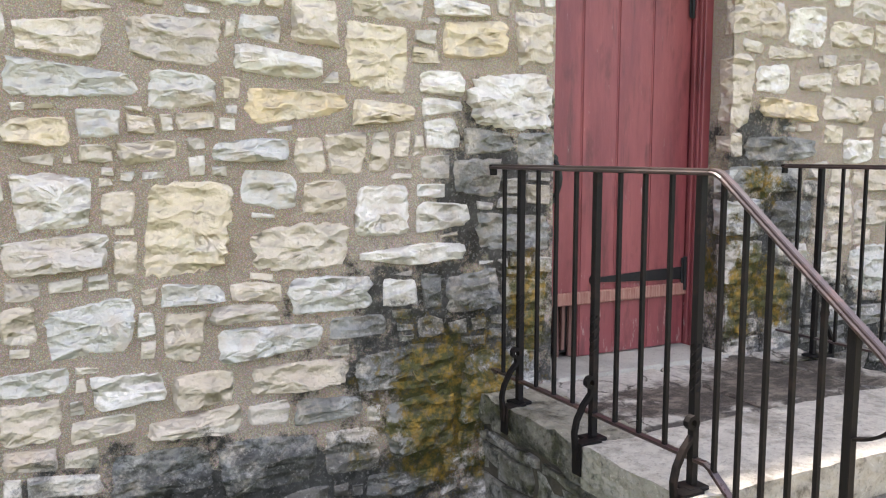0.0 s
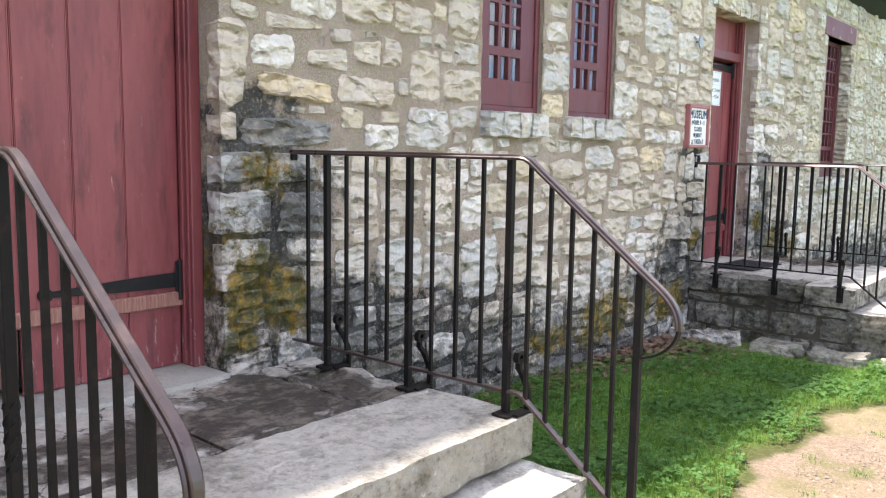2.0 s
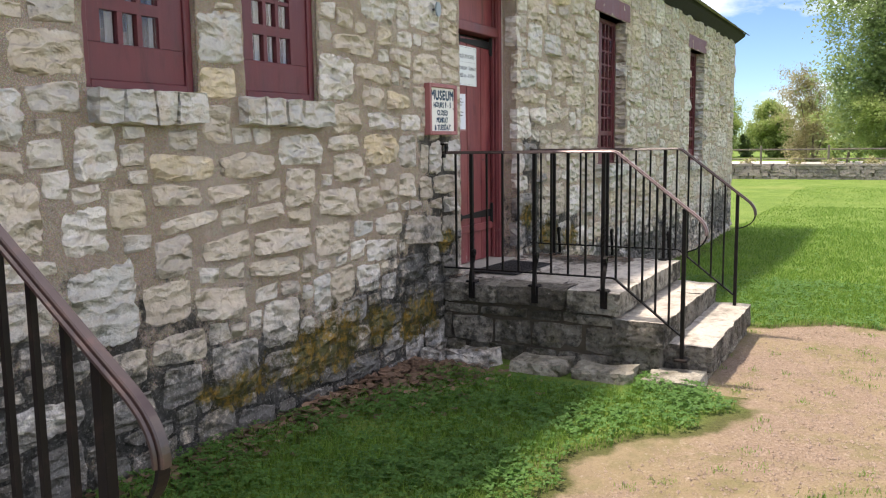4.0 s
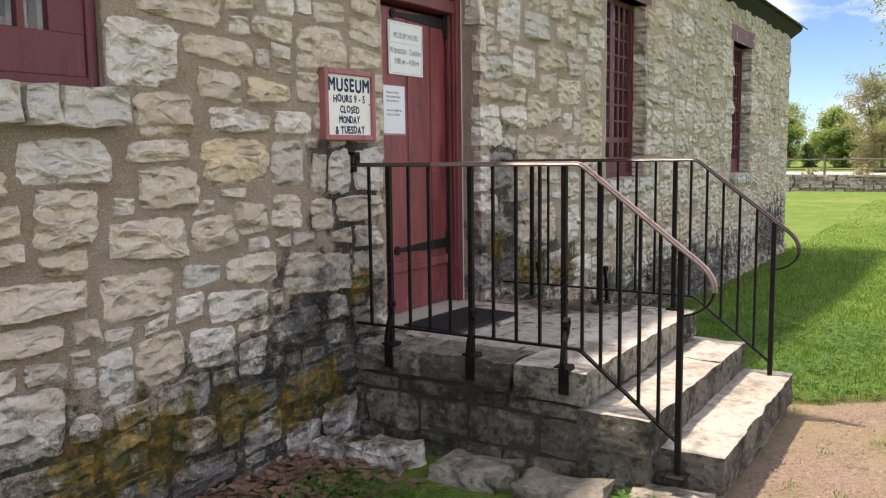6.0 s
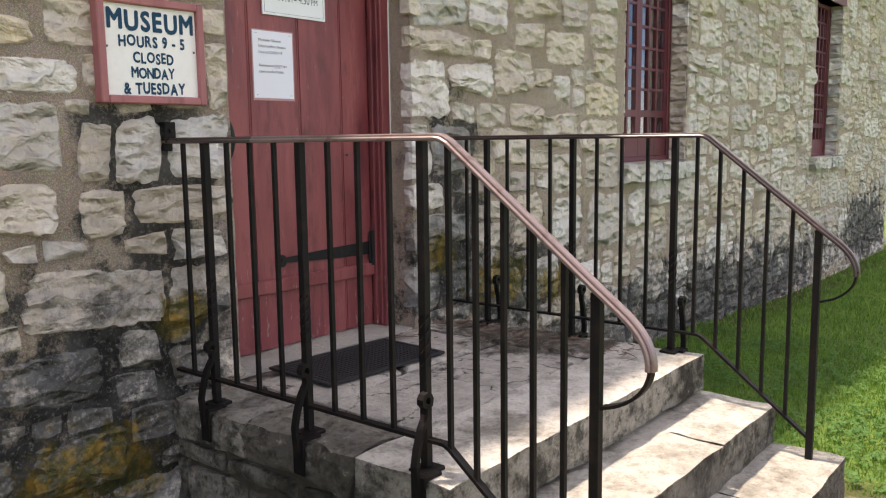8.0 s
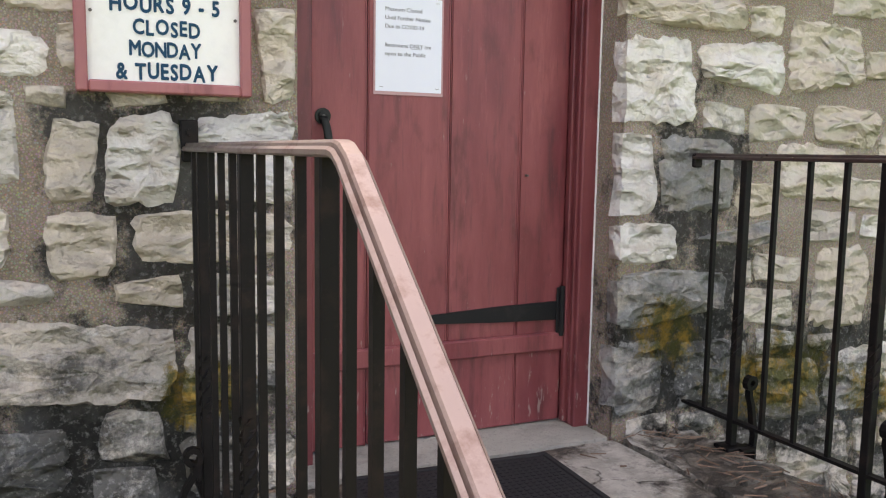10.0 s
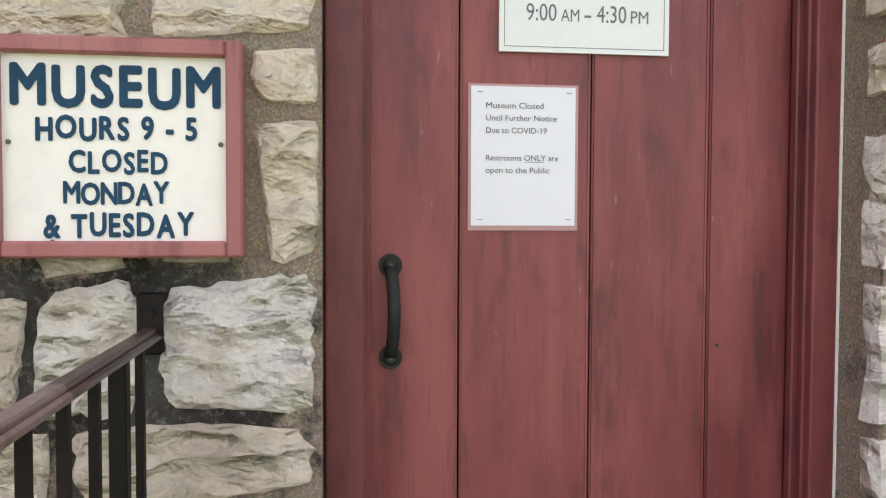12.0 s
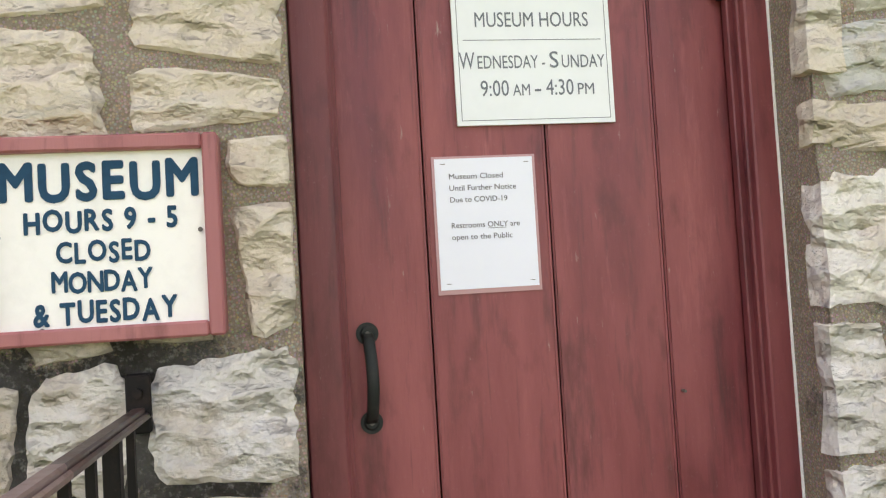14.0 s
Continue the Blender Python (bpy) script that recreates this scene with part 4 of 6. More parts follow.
text_mesh("S", 0.036, (8.938, PY - 0.0006, 2.028), INK_GREY, plate, width=0.02)
text_mesh("UNDAY", 0.028, (9.004, PY - 0.0006, 2.028), INK_GREY, plate, width=0.098)
text_mesh("9:00", 0.034, (8.802, PY - 0.0006, 1.968), INK_GREY, plate, width=0.062)
text_mesh("AM", 0.025, (8.862, PY - 0.0006, 1.968), INK_GREY, plate, width=0.038)
text_mesh("-", 0.034, (8.898, PY - 0.0006, 1.968), INK_GREY, plate, width=0.014)
text_mesh("4:30", 0.034, (8.948, PY - 0.0006, 1.968), INK_GREY, plate, width=0.062)
text_mesh("PM", 0.025, (9.007, PY - 0.0006, 1.968), INK_GREY, plate, width=0.037)

notice = thing("notice", "laminated white printed closure notice on the red door", "notice", (8.77, 3.11, 1.70))
part("laminate", boxed(8.655, 8.882, 3.1115, 3.1145, 1.546, 1.841), LAMINATE, notice, "clear laminate edge")
sheet = part("sheet", boxed(8.661, 8.876, 3.1105, 3.1114, 1.556, 1.836), PAPER, notice, "white printed sheet")
for text, z, wide in (("Museum Closed", 1.792, 0.118), ("Until Further Notice", 1.767, 0.146), ("Due to COVID-19", 1.742, 0.125),
                      ("Restrooms ONLY are", 1.687, 0.149), ("open to the Public", 1.662, 0.132)):
    text_mesh(text, 0.0115, (8.690, 3.1099, z), INK_BLACK, notice, align="LEFT", width=wide)
part("underline", boxed(8.771, 8.810, 3.1096, 3.1103, 1.6838, 1.6848), INK_BLACK, notice)
for dx in (0.012, 0.195):
    for z in (1.568, 1.824):
        part("staple", boxed(8.662 + dx, 8.672 + dx, 3.109, 3.1104, z, z + 0.0012), SCREW, sheet)

# ---- windows ----
def window(name, label, x0, x1, z0, z1, y, leaves, rows, lintel, sill_stones, sill_h, sill_over):
    ob = thing(name, label, "window", ((x0 + x1) / 2, y, z0), kind="structure")
    f = 0.045
    for a, b, c, d in ((x0 + 0.002, x0 + f, z0, z1), (x1 - f, x1 - 0.002, z0, z1), (x0 + f, x1 - f, z0, z0 + 0.035), (x0 + f, x1 - f, z1 - f, z1)):
        part("window_frame", boxed(a, b, y - 0.012, y + 0.12, c, d, 0.004), SASH_PAINT, ob)
    lw = (x1 - x0 - 2 * f) / leaves
    for n in range(leaves):
        a0 = x0 + f + n * lw
        a1 = a0 + lw
        sl, sr = (0.07, 0.14) if leaves == 1 else (0.04, 0.045)
        zb = z0 + 0.035
        sash = part("sash", boxed(a0 + 0.001, a1 - 0.001, y, y + 0.04, zb, zb + 0.155, 0.003), SASH_PAINT, ob, "maroon sash with a solid lower panel")
        bm = bmesh.new()
        box(bm, a0 + 0.001, a0 + sl, y, y + 0.04, zb + 0.1555, z1 - f)
        box(bm, a1 - sr, a1 - 0.001, y, y + 0.04, zb + 0.1555, z1 - f)
        p0, p1 = a0 + sl, a1 - sr
        zr = zb + 0.155
        box(bm, p0 + 0.0002, p1 - 0.0002, y, y + 0.04, zr + 0.135, zr + 0.185)
        mz = [zr + 0.185]
        step = (z1 - f - mz[0]) / rows
        for k in range(1, rows):
            box(bm, p0 + 0.0002, p1 - 0.0002, y + 0.004, y + 0.032, mz[0] + k * step - 0.009, mz[0] + k * step + 0.009)
        part("stile", bm, SASH_PAINT, ob)
        for k in (1, 2):
            mx = p0 + (p1 - p0) * k / 3
            bm = bmesh.new()
            box(bm, mx - 0.013, mx + 0.013, y + 0.002, y + 0.034, zr + 0.0005, zr + 0.1345)
            box(bm, mx - 0.013, mx + 0.013, y + 0.002, y + 0.034, zr + 0.1855, z1 - f)
            part("glazing_bar", bm, SASH_PAINT, ob)
        cells = [(zr, zr + 0.135)] + [(mz[0] + k * step, mz[0] + (k + 1) * step) for k in range(rows)]
        for c in range(3):
            for lo, hi in cells:
                g = part("pane", boxed(p0 + (p1 - p0) * c / 3 + 0.004, p0 + (p1 - p0) * (c + 1) / 3 - 0.004, y + 0.017, y + 0.021, lo + 0.002, hi - 0.002), GLASS, sash)
                g.visible_shadow = False
    # sill of dressed blocks
    a, b = x0 - sill_over, x1 + sill_over
    rr = random.Random(int(x0 * 10))
    x = a
    while x < b - 0.04:
        w = rr.uniform(0.11, 0.21)
        if b - (x + w) < 0.09:
            w = b - x
        part("sill_block", rough_block(x, x + w - 0.008, WALL - 0.085, y + 0.10, z0 - sill_h, z0 - 0.004, x, 0.014, 0.05, 0.012), STONE["B"], ob)
        x += w
    if lintel:
        z = z0 + 0.004
        while z < z1 - 0.03:
            hh = min(rr.uniform(0.10, 0.26), z1 - 0.004 - z)
            for a, b in ((x0 + 0.003, x0 + 0.016), (x1 - 0.016, x1 - 0.003)):
                part("reveal_stone", rough_block(a, b, WALL - rr.uniform(0.004, 0.014), y - 0.020, z, z + hh - 0.014, z + a, 0.004, 0.07, 0.006), STONE[rr.choice("BCGW")], ob)
            z += hh
        part("lintel", boxed(x0 - 0.12, x1 + 0.12, WALL - 0.012, WALL + 0.3, z1, z1 + 0.21, 0.008), SASH_PAINT, ob, "maroon painted wooden lintel")
    return ob


window_1 = window("window_1", "small maroon casement window with many small panes", 5.125, 5.74, 1.69, 2.75, WALL + 0.03, 1, 5, False, 4, 0.145, 0.0)
window_2 = window("window_2", "small maroon casement window with many small panes", 6.055, 6.655, 1.69, 2.75, WALL + 0.03, 1, 5, False, 4, 0.145, 0.06)
window_3 = window("window_3", "tall maroon double casement window under a wooden lintel", 11.58, 12.62, 1.19, 2.82, WALL + 0.14, 2, 8, True, 6, 0.13, 0.06)
window_4 = window("window_4", "tall maroon double casement window under a wooden lintel", 15.98, 17.02, 1.12, 2.84, WALL + 0.14, 2, 8, True, 6, 0.13, 0.06)
for x0, x1, z0, z1 in ((5.17, 5.70, 1.8, 2.72), (6.1, 6.62, 1.8, 2.72), (11.7, 12.5, 1.3, 2.75), (16.1, 16.9, 1.25, 2.75)):
    bm = bmesh.new()
    n = 40
    for k in range(n + 1):
        x = x0 + (x1 - x0) * k / n
        y = (WALL + 0.068 if x0 < 7 else WALL + 0.22) + 0.006 * math.sin(k * 1.3) + 0.003 * math.sin(k * 3.1)
        for z in (z0, z1):
            bm.verts.new((x, y, z))
    bm.verts.ensure_lookup_table()
    for k in range(n):
        if k % 9 < 6:
            bm.faces.new((bm.verts[2 * k], bm.verts[2 * k + 2], bm.verts[2 * k + 3], bm.verts[2 * k + 1]))
    bmesh.ops.solidify(bm, geom=bm.faces[:], thickness=0.002)
    tagged(part("curtain", bm, CURTAIN, flat=False), "thin white curtain strips hanging behind the window", "curtain")

# ---- iron railings ----
def railing(name, label, x, zt, z_land, newel_z, plate_side, dy=0.0):
    ob = thing(name, label, "railing", (x, 2.0, z_land), group="iron railings beside the door steps")
    yb = 1.625 + dy
    sl = 0.78
    yn = 1.185 + dy
    pts = [(x, 2.93, zt), (x, 2.4, zt), (x, yb + 0.03, zt), (x, yb + 0.012, zt - 0.003), (x, yb - 0.01, zt - 0.014)]
    zn = zt - 0.014 - sl * (yb - 0.01 - yn)
    for k in range(1, 6):
        y = yb - 0.01 + (yn - yb + 0.01) * k / 5
        pts.append((x, y, zt - 0.014 - sl * (yb - 0.01 - y)))
    for dy_, dz_ in ((-0.045, -0.034), (-0.085, -0.066), (-0.112, -0.095), (-0.130, -0.128), (-0.137, -0.162), (-0.132, -0.195), (-0.115, -0.225), (-0.088, -0.250), (-0.055, -0.268), (-0.016, -0.280)):
        pts.append((x, yn + dy_, zn + dz_))
    prof = [(-0.021, -0.007), (-0.017, -0.010), (0.017, -0.010), (0.021, -0.007), (0.0215, -0.001), (0.0165, 0.003), (0.0155, -0.004), (0.0140, -0.004), (0.0132, 0.007), (0.0105, 0.0105), (-0.0105, 0.0105), (-0.0132, 0.007), (-0.0140, -0.004), (-0.0155, -0.004), (-0.0165, 0.003), (-0.0215, -0.001)]
    prof = [(side * 0.84, up) for side, up in prof]
    tail = [Vector(q) for q in pts[9:]]
    tail = [tail[0] * 2 - tail[1]] + tail + [tail[-1] * 2 - tail[-2]]
    bend = []
    for k in range(1, len(tail) - 2):
        for q in range(3):
            f = q / 3
            a, b, c, d = tail[k - 1:k + 3]
            bend.append(0.5 * (2 * b + (c - a) * f + (2 * a - 5 * b + 4 * c - d) * f ** 2 + (3 * b - a - 3 * c + d) * f ** 3))
    bend.append(tail[-2])
    pts = pts[:9] + bend
    thin = [(-0.013, -0.004), (0.013, -0.004), (0.013, 0.004), (-0.013, 0.004)]
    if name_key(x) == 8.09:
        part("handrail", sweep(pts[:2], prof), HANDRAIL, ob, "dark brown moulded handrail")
        # the slope's bright sheen is put into a paler colour of its own
        part("worn_handrail", sweep(pts[1:26], prof), SHEEN_RAIL, ob, "sloping handrail in a paler colour that holds its sheen")
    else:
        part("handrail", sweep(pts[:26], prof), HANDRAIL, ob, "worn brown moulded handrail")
    part("curled_end", sweep(pts[25:], thin), IRON, ob, "thin dark curled handrail end")
    part("wall_end", boxed(x - 0.017, x + 0.017, WALL - 0.03, WALL + 0.06, zt - 0.036, zt + 0.008, 0.004), IRON, ob)

    if name_key(x) == 8.09:
        bm = boxed(x - 0.021, x + 0.021, WALL - 0.046, WALL - 0.036, zt - 0.006, zt + 0.066, 0.003)
        box(bm, x - 0.021, x + 0.021, WALL - 0.036, WALL + 0.05, zt + 0.056, zt + 0.066)
        bracket = part("wall_bracket", bm, IRON, ob, "bent flat iron bracket let into the wall")
        part("bolt", cyl(bmesh.new(), (x, WALL - 0.050, zt + 0.036), 0.009, 0.010, seg=6), IRON, bracket)

    def top_at(y):
        return zt - 0.008 if y > yb else zt - 0.016 - sl * (yb - y)

    zb = z_land + 0.092

    def low_at(y):
        return zb if y > yb + 0.01 else zb - sl * (yb + 0.01 - y)

    bar = [(-0.012, -0.005), (0.012, -0.005), (0.012, 0.005), (-0.012, 0.005)]
    part("bottom_rail", sweep([(x, 2.92, zb), (x, 2.3, zb), (x, yb + 0.02, zb), (x, yb, zb - 0.008), (x, yn, low_at(yn))], bar), HANDRAIL if dy == 0 else IRON, ob, "rust-worn flat bottom rail")
    posts = [2.665, 2.185, 1.70]
    for y in posts:
        bm = boxed(x - 0.0125, x + 0.0125, y - 0.0125, y + 0.0125, z_land + 0.012, top_at(y), 0.002)
        post = part("post", bm, IRON, ob)
        # twisted length
        zm = z_land + 0.30
        bm = bmesh.new()
        rings = []
        for k in range(13):
            a = radians(k * 30)
            rings.append([bm.verts.new((x + 0.0178 * math.cos(a + q * math.pi / 2), y + 0.0178 * math.sin(a + q * math.pi / 2), zm + k * 0.012)) for q in range(4)])
        for r0, r1 in zip(rings, rings[1:]):
            for q in range(4):
                bm.faces.new((r0[q], r0[(q + 1) % 4], r1[(q + 1) % 4], r1[q]))
        part("twist", bm, IRON, post, "twisted length")
        part("base_plate", boxed(x - 0.04, x + 0.04, y - 0.035, y + 0.035, z_land - 0.002, z_land + 0.011, 0.003), IRON, post)
        s = plate_side
        face = posts_face[name_key(x)]
        # scroll brace down to the plate on the slab's outer side
        scroll = []
        for k in range(10):
            a = radians(250 - k * 38)
            rr = 0.022 - 0.0008 * k
            scroll.append((x + s * (0.020 + rr + rr * math.cos(a)) , y - 0.03, z_land + 0.215 + rr * math.sin(a)))
        scroll = scroll[::-1]
        out = abs(face - x)
        scroll += [(x + s * 0.034, y - 0.03, z_land + 0.175), (x + s * (out * 0.5 + 0.022), y - 0.03, z_land + 0.14), (x + s * (out + 0.006), y - 0.03, z_land + 0.09),
                   (x + s * (out + 0.016), y - 0.03, z_land + 0.045), (x + s * (out + 0.012), y - 0.03, z_land + 0.0), (x + s * (out + 0.008), y - 0.03, z_land - 0.05)]
        bm = bmesh.new()
        rings = []
        for i, p in enumerate(scroll):
            d = (Vector(scroll[min(i + 1, len(scroll) - 1)]) - Vector(scroll[max(i - 1, 0)])).normalized()
            u = Vector((0, 1, 0))
            w = d.cross(u).normalized()
            rings.append([bm.verts.new(Vector(p) + u * (0.011 * ca) + w * (0.0065 * sa)) for ca, sa in ((-1, -1), (1, -1), (1, 1), (-1, 1))])
        for r0, r1 in zip(rings, rings[1:]):
            for q in range(4):
                bm.faces.new((r0[q], r0[(q + 1) % 4], r1[(q + 1) % 4], r1[q]))
        bm.faces.new(rings[-1])
        part("scroll_brace", bm, IRON, ob, "curled iron brace")
        bm = boxed(face - 0.006 if s < 0 else face, face if s < 0 else face + 0.006, y - 0.054, y - 0.006, z_land - 0.105, z_land + 0.012)
        box(bm, min(face, x), max(face, x), y - 0.054, y - 0.006, z_land + 0.0005, z_land + 0.010)
        part("side_plate", bm, IRON, ob)
    # newel at the foot
    bm = boxed(x - 0.0125, x + 0.0125, yn - 0.0125, yn + 0.0125, newel_z, top_at(yn), 0.002)
    part("newel", bm, IRON, ob)
    part("newel_plate", boxed(x - 0.045, x + 0.045, yn - 0.04, yn + 0.04, newel_z - 0.004, newel_z + 0.012, 0.003), IRON, ob)
    bars = [2.79]
    for a, b in zip(posts, posts[1:]):
        bars += [a + (b - a) * k / 4 for k in (1, 2, 3)]
    bars += [1.70 + (yn - 1.70) * k / 6 for k in range(1, 6)]
    for y in bars:
        part("baluster", boxed(x - 0.0065, x + 0.0065, y - 0.0065, y + 0.0065, low_at(y), top_at(y)), IRON, ob)
    return ob


def name_key(x):
    return round(x, 2)


posts_face = {2.04: 1.955, 3.76: 3.845, 8.09: 8.022, 9.70: 9.748}
railing("iron_railing", "black wrought iron stair railing with curled end and worn brown handrail", 2.04, 1.452, LAND_A, 0.15, -1)
railing("iron_railing", "black wrought iron stair railing with curled end and twisted posts", 3.76, 1.444, LAND_A, 0.15, 1)
railing("iron_railing", "black wrought iron stair railing with sheen-coloured sloping handrail", 8.09, 1.379, LAND_B, 0.05, -1, -0.01)
railing("iron_railing", "black wrought iron stair railing beside the museum landing", 9.70, 1.376, LAND_B, 0.10, 1, -0.06)

# doormat
doormat = thing("doormat", "plain black rubber doormat on the flagged landing", "doormat", (8.79, 2.66, LAND_B + 0.002))
for name, boxes in (("pad", [(-0.30, 0.30, -0.17, 0.17, 0, 0.008)]), ("rim", [(-0.32, 0.32, -0.19, -0.1703, 0, 0.011), (-0.32, 0.32, 0.1703, 0.19, 0, 0.011), (-0.32, -0.3003, -0.17, 0.17, 0, 0.011), (0.3003, 0.32, -0.17, 0.17, 0, 0.011)])):
    bm = bmesh.new()
    for dims in boxes:
        box(bm, *dims, bevel=0.002)
    if name == "pad":
        for i in range(28):
            for j in range(15):
                box(bm, -0.292 + i * 0.021, -0.280 + i * 0.021, -0.160 + j * 0.0215, -0.148 + j * 0.0215, 0.0081, 0.0105)
    bmesh.ops.transform(bm, matrix=pose(8.79, 2.66, LAND_B + 0.002, 0, 0, -3), verts=bm.verts)
    part(name, bm, RUBBER, doormat)

tag = thing("wall_tag", "small blue-grey oval metal tag fixed to the stone wall", "tag", (7.965, 2.86, 2.36))
bm = cyl(bmesh.new(), (0, 0, 0), 0.5, 0.012, seg=24)
bmesh.ops.transform(bm, matrix=Matrix.Translation((7.965, 2.846, 2.36)) @ Matrix.Diagonal((0.065, 1, 0.10, 1)), verts=bm.verts)
part("plate", bm, plain("blue_grey_metal", (0.30, 0.36, 0.40), 0.4), tag)
part("bolt", cyl(bmesh.new(), (7.965, 2.88, 2.36), 0.008, 0.06, seg=10), SCREW, tag)

# dry twigs and litter blown into the corner of the museum landing
rq = random.Random(17)
tv, tf = [], []
for _ in range(260):
    x, y = 9.70 - abs(rq.gauss(0, 0.16)), rq.uniform(1.75, 2.87)
    if rq.random() < 0.35:
        x, y = rq.uniform(8.1, 9.6), 2.88 - abs(rq.gauss(0, 0.05))
    if 8.36 < x < 9.42 and y > 2.80:
        continue
    ang, ln, r = rq.uniform(0, 6.28), rq.uniform(0.015, 0.07), rq.uniform(0.001, 0.002)
    z = LAND_B + 0.006
    c, d = math.cos(ang), math.sin(ang)
    n = len(tv)
    for f in (-0.5, 0.5):
        for u, w in ((-1, 0), (1, 0), (0, 1.6)):
            tv.append((x + c * ln * f - d * r * u, y + d * ln * f + c * r * u, z + r * w + rq.uniform(0, 0.003)))
    tf.extend(((n, n + 1, n + 4, n + 3), (n + 1, n + 2, n + 5, n + 4), (n + 2, n, n + 3, n + 5)))
me = bpy.data.meshes.new("twigs")
me.from_pydata(tv, [], tf)
me.materials.append(DEAD)
tagged(new("twigs", me), "dry twigs and litter on the flagged landing", "twigs", kind="stuff")

# ---- loose stones at the foot of the museum steps ----
for args, label in (((7.70, 7.95, 2.36, 2.68, -0.12, 0.03, 3, 0.045, 0.08, 0.03), "pale rough block lying by the wall foot"),
                    ((7.62, 7.76, 2.68, 2.86, -0.12, 0.05, 4, 0.02, 0.08, 0.03), "small pale rough block lying by the wall foot"),
                    ((7.76, 8.02, 1.86, 2.24, -0.15, 0.012, 5, 0.02, 0.08, 0.03), "flat worn stone set in the ground"),
                    ((7.78, 8.03, 1.42, 1.82, -0.15, 0.0, 6, 0.02, 0.08, 0.03), "flat worn stone set in the ground"),
                    ((7.80, 8.19, 1.02, 1.38, -0.2, -0.018, 7, 0.015, 0.08, 0.03), "flat worn stone set in the ground")):
    tagged(part("ground_stone", rough_block(*args), STONE["W"] if args[6] < 5 else DULL_FACE), label, "stone", group="flat stones beside the museum steps")

# ---- ground ----
def axis(lo, hi, near0, near1, fine):
    out = list(np.arange(near0, near1, fine))
    d, v = fine, near0
    while v > lo:
        d *= 1.35
        v -= d
        out.append(max(v, lo))
    d, v = fine, near1
    while v < hi:
        d *= 1.35
        v += d
        out.append(min(v, hi))
    return sorted({round(float(v), 4) for v in out})


gx_, gy_ = axis(-900, 1500, -1.0, 14.0, 0.06), axis(-900, 900, -1.6, 3.0, 0.06)
verts, grav, soil = [], [], []
for y in gy_:
    for x in gx_:
        p = on_path(x, y)
        z = ground_z(x, y) + 0.012 * noise.noise(Vector((x * 1.7, y * 1.7, 0))) + 0.005 * noise.noise(Vector((x * 7, y * 7, 3)))
        if p > 0:
            z -= 0.015 * smooth(0, 0.2, p)
        verts.append((x, y, z))
        grav.append(min(1.0, max(0.0, 0.5 + p / 0.30)))
        fringe = 0.8 * smooth(-0.30, -0.04, p + 0.10 * noise.noise(Vector((x * 4, y * 4, 5)))) if x < 12 else 0.0
        soil.append(max(fringe, 0.85 * smooth(2.45, 2.75, y)) if x < 20 else 0.0)
nx = len(gx_)
faces = [(j * nx + i, j * nx + i + 1, (j + 1) * nx + i + 1, (j + 1) * nx + i) for j in range(len(gy_) - 1) for i in range(nx - 1)]
me = bpy.data.meshes.new("ground")
me.from_pydata(verts, [], faces)
me.attributes.new("gravel", "FLOAT", "POINT").data.foreach_set("value", grav)
me.attributes.new("soil", "FLOAT", "POINT").data.foreach_set("value", soil)
me.materials.append(GROUND)
me.polygons.foreach_set("use_smooth", [True] * len(faces))
tagged(new("ground", me), "mown lawn and pinkish gravel path", "ground", kind="structure")


def stuff(name, label, category, v, f, material):
    me = bpy.data.meshes.new(name)
    me.from_pydata(v, [], f)
    me.materials.append(material)
    return tagged(new(name, me), label, category, kind="stuff")


def blocked(x, y):
    if y > WALL - 0.04:
        return True
    for x0, x1, y0 in ((1.9, 3.9, 1.1), (8.0, 9.78, 1.5), (8.05, 10.0, 1.0), (7.55, 8.05, 1.4)):
        if x0 < x < x1 and y > y0:
            return True
    return False


rg = random.Random(3)
gv, gf, cv, cf = [], [], [], []


def blade(x, y, h, w):
    z = ground_z(x, y) + 0.012 * noise.noise(Vector((x * 1.7, y * 1.7, 0))) - 0.005
    a = rg.uniform(0, 6.28)
    lean = rg.uniform(0.1, 0.8) * h
    b = rg.uniform(0, 6.28)
    dx, dy = math.cos(a) * w, math.sin(a) * w
    lx, ly = math.cos(b) * lean, math.sin(b) * lean
    n = len(gv)
    gv.extend(((x - dx, y - dy, z), (x + dx, y + dy, z), (x - dx * 0.7 + lx * 0.4, y - dy * 0.7 + ly * 0.4, z + h * 0.6), (x + dx * 0.7 + lx * 0.4, y + dy * 0.7 + ly * 0.4, z + h * 0.6), (x + lx, y + ly, z + h)))
    gf.extend(((n, n + 1, n + 3, n + 2), (n + 2, n + 3, n + 4)))


def clover(x, y):
    z = ground_z(x, y) + rg.uniform(0.015, 0.06)
    a0 = rg.uniform(0, 6.28)
    s = rg.uniform(0.008, 0.019)
    tilt = rg.uniform(-0.4, 0.4)
    for k in range(3):
        a = a0 + k * 2.094
        c, d = math.cos(a), math.sin(a)
        n = len(cv)
        for u, v in ((0, 0), (0.7, 0.55), (1.25, 0.3), (1.25, -0.3), (0.7, -0.55)):
            px, py = s * (c * u - d * v), s * (d * u + c * v)
            cv.append((x + px, y + py, z + px * tilt + 0.3 * s * abs(v)))
        cf.append((n, n + 1, n + 2, n + 3, n + 4))


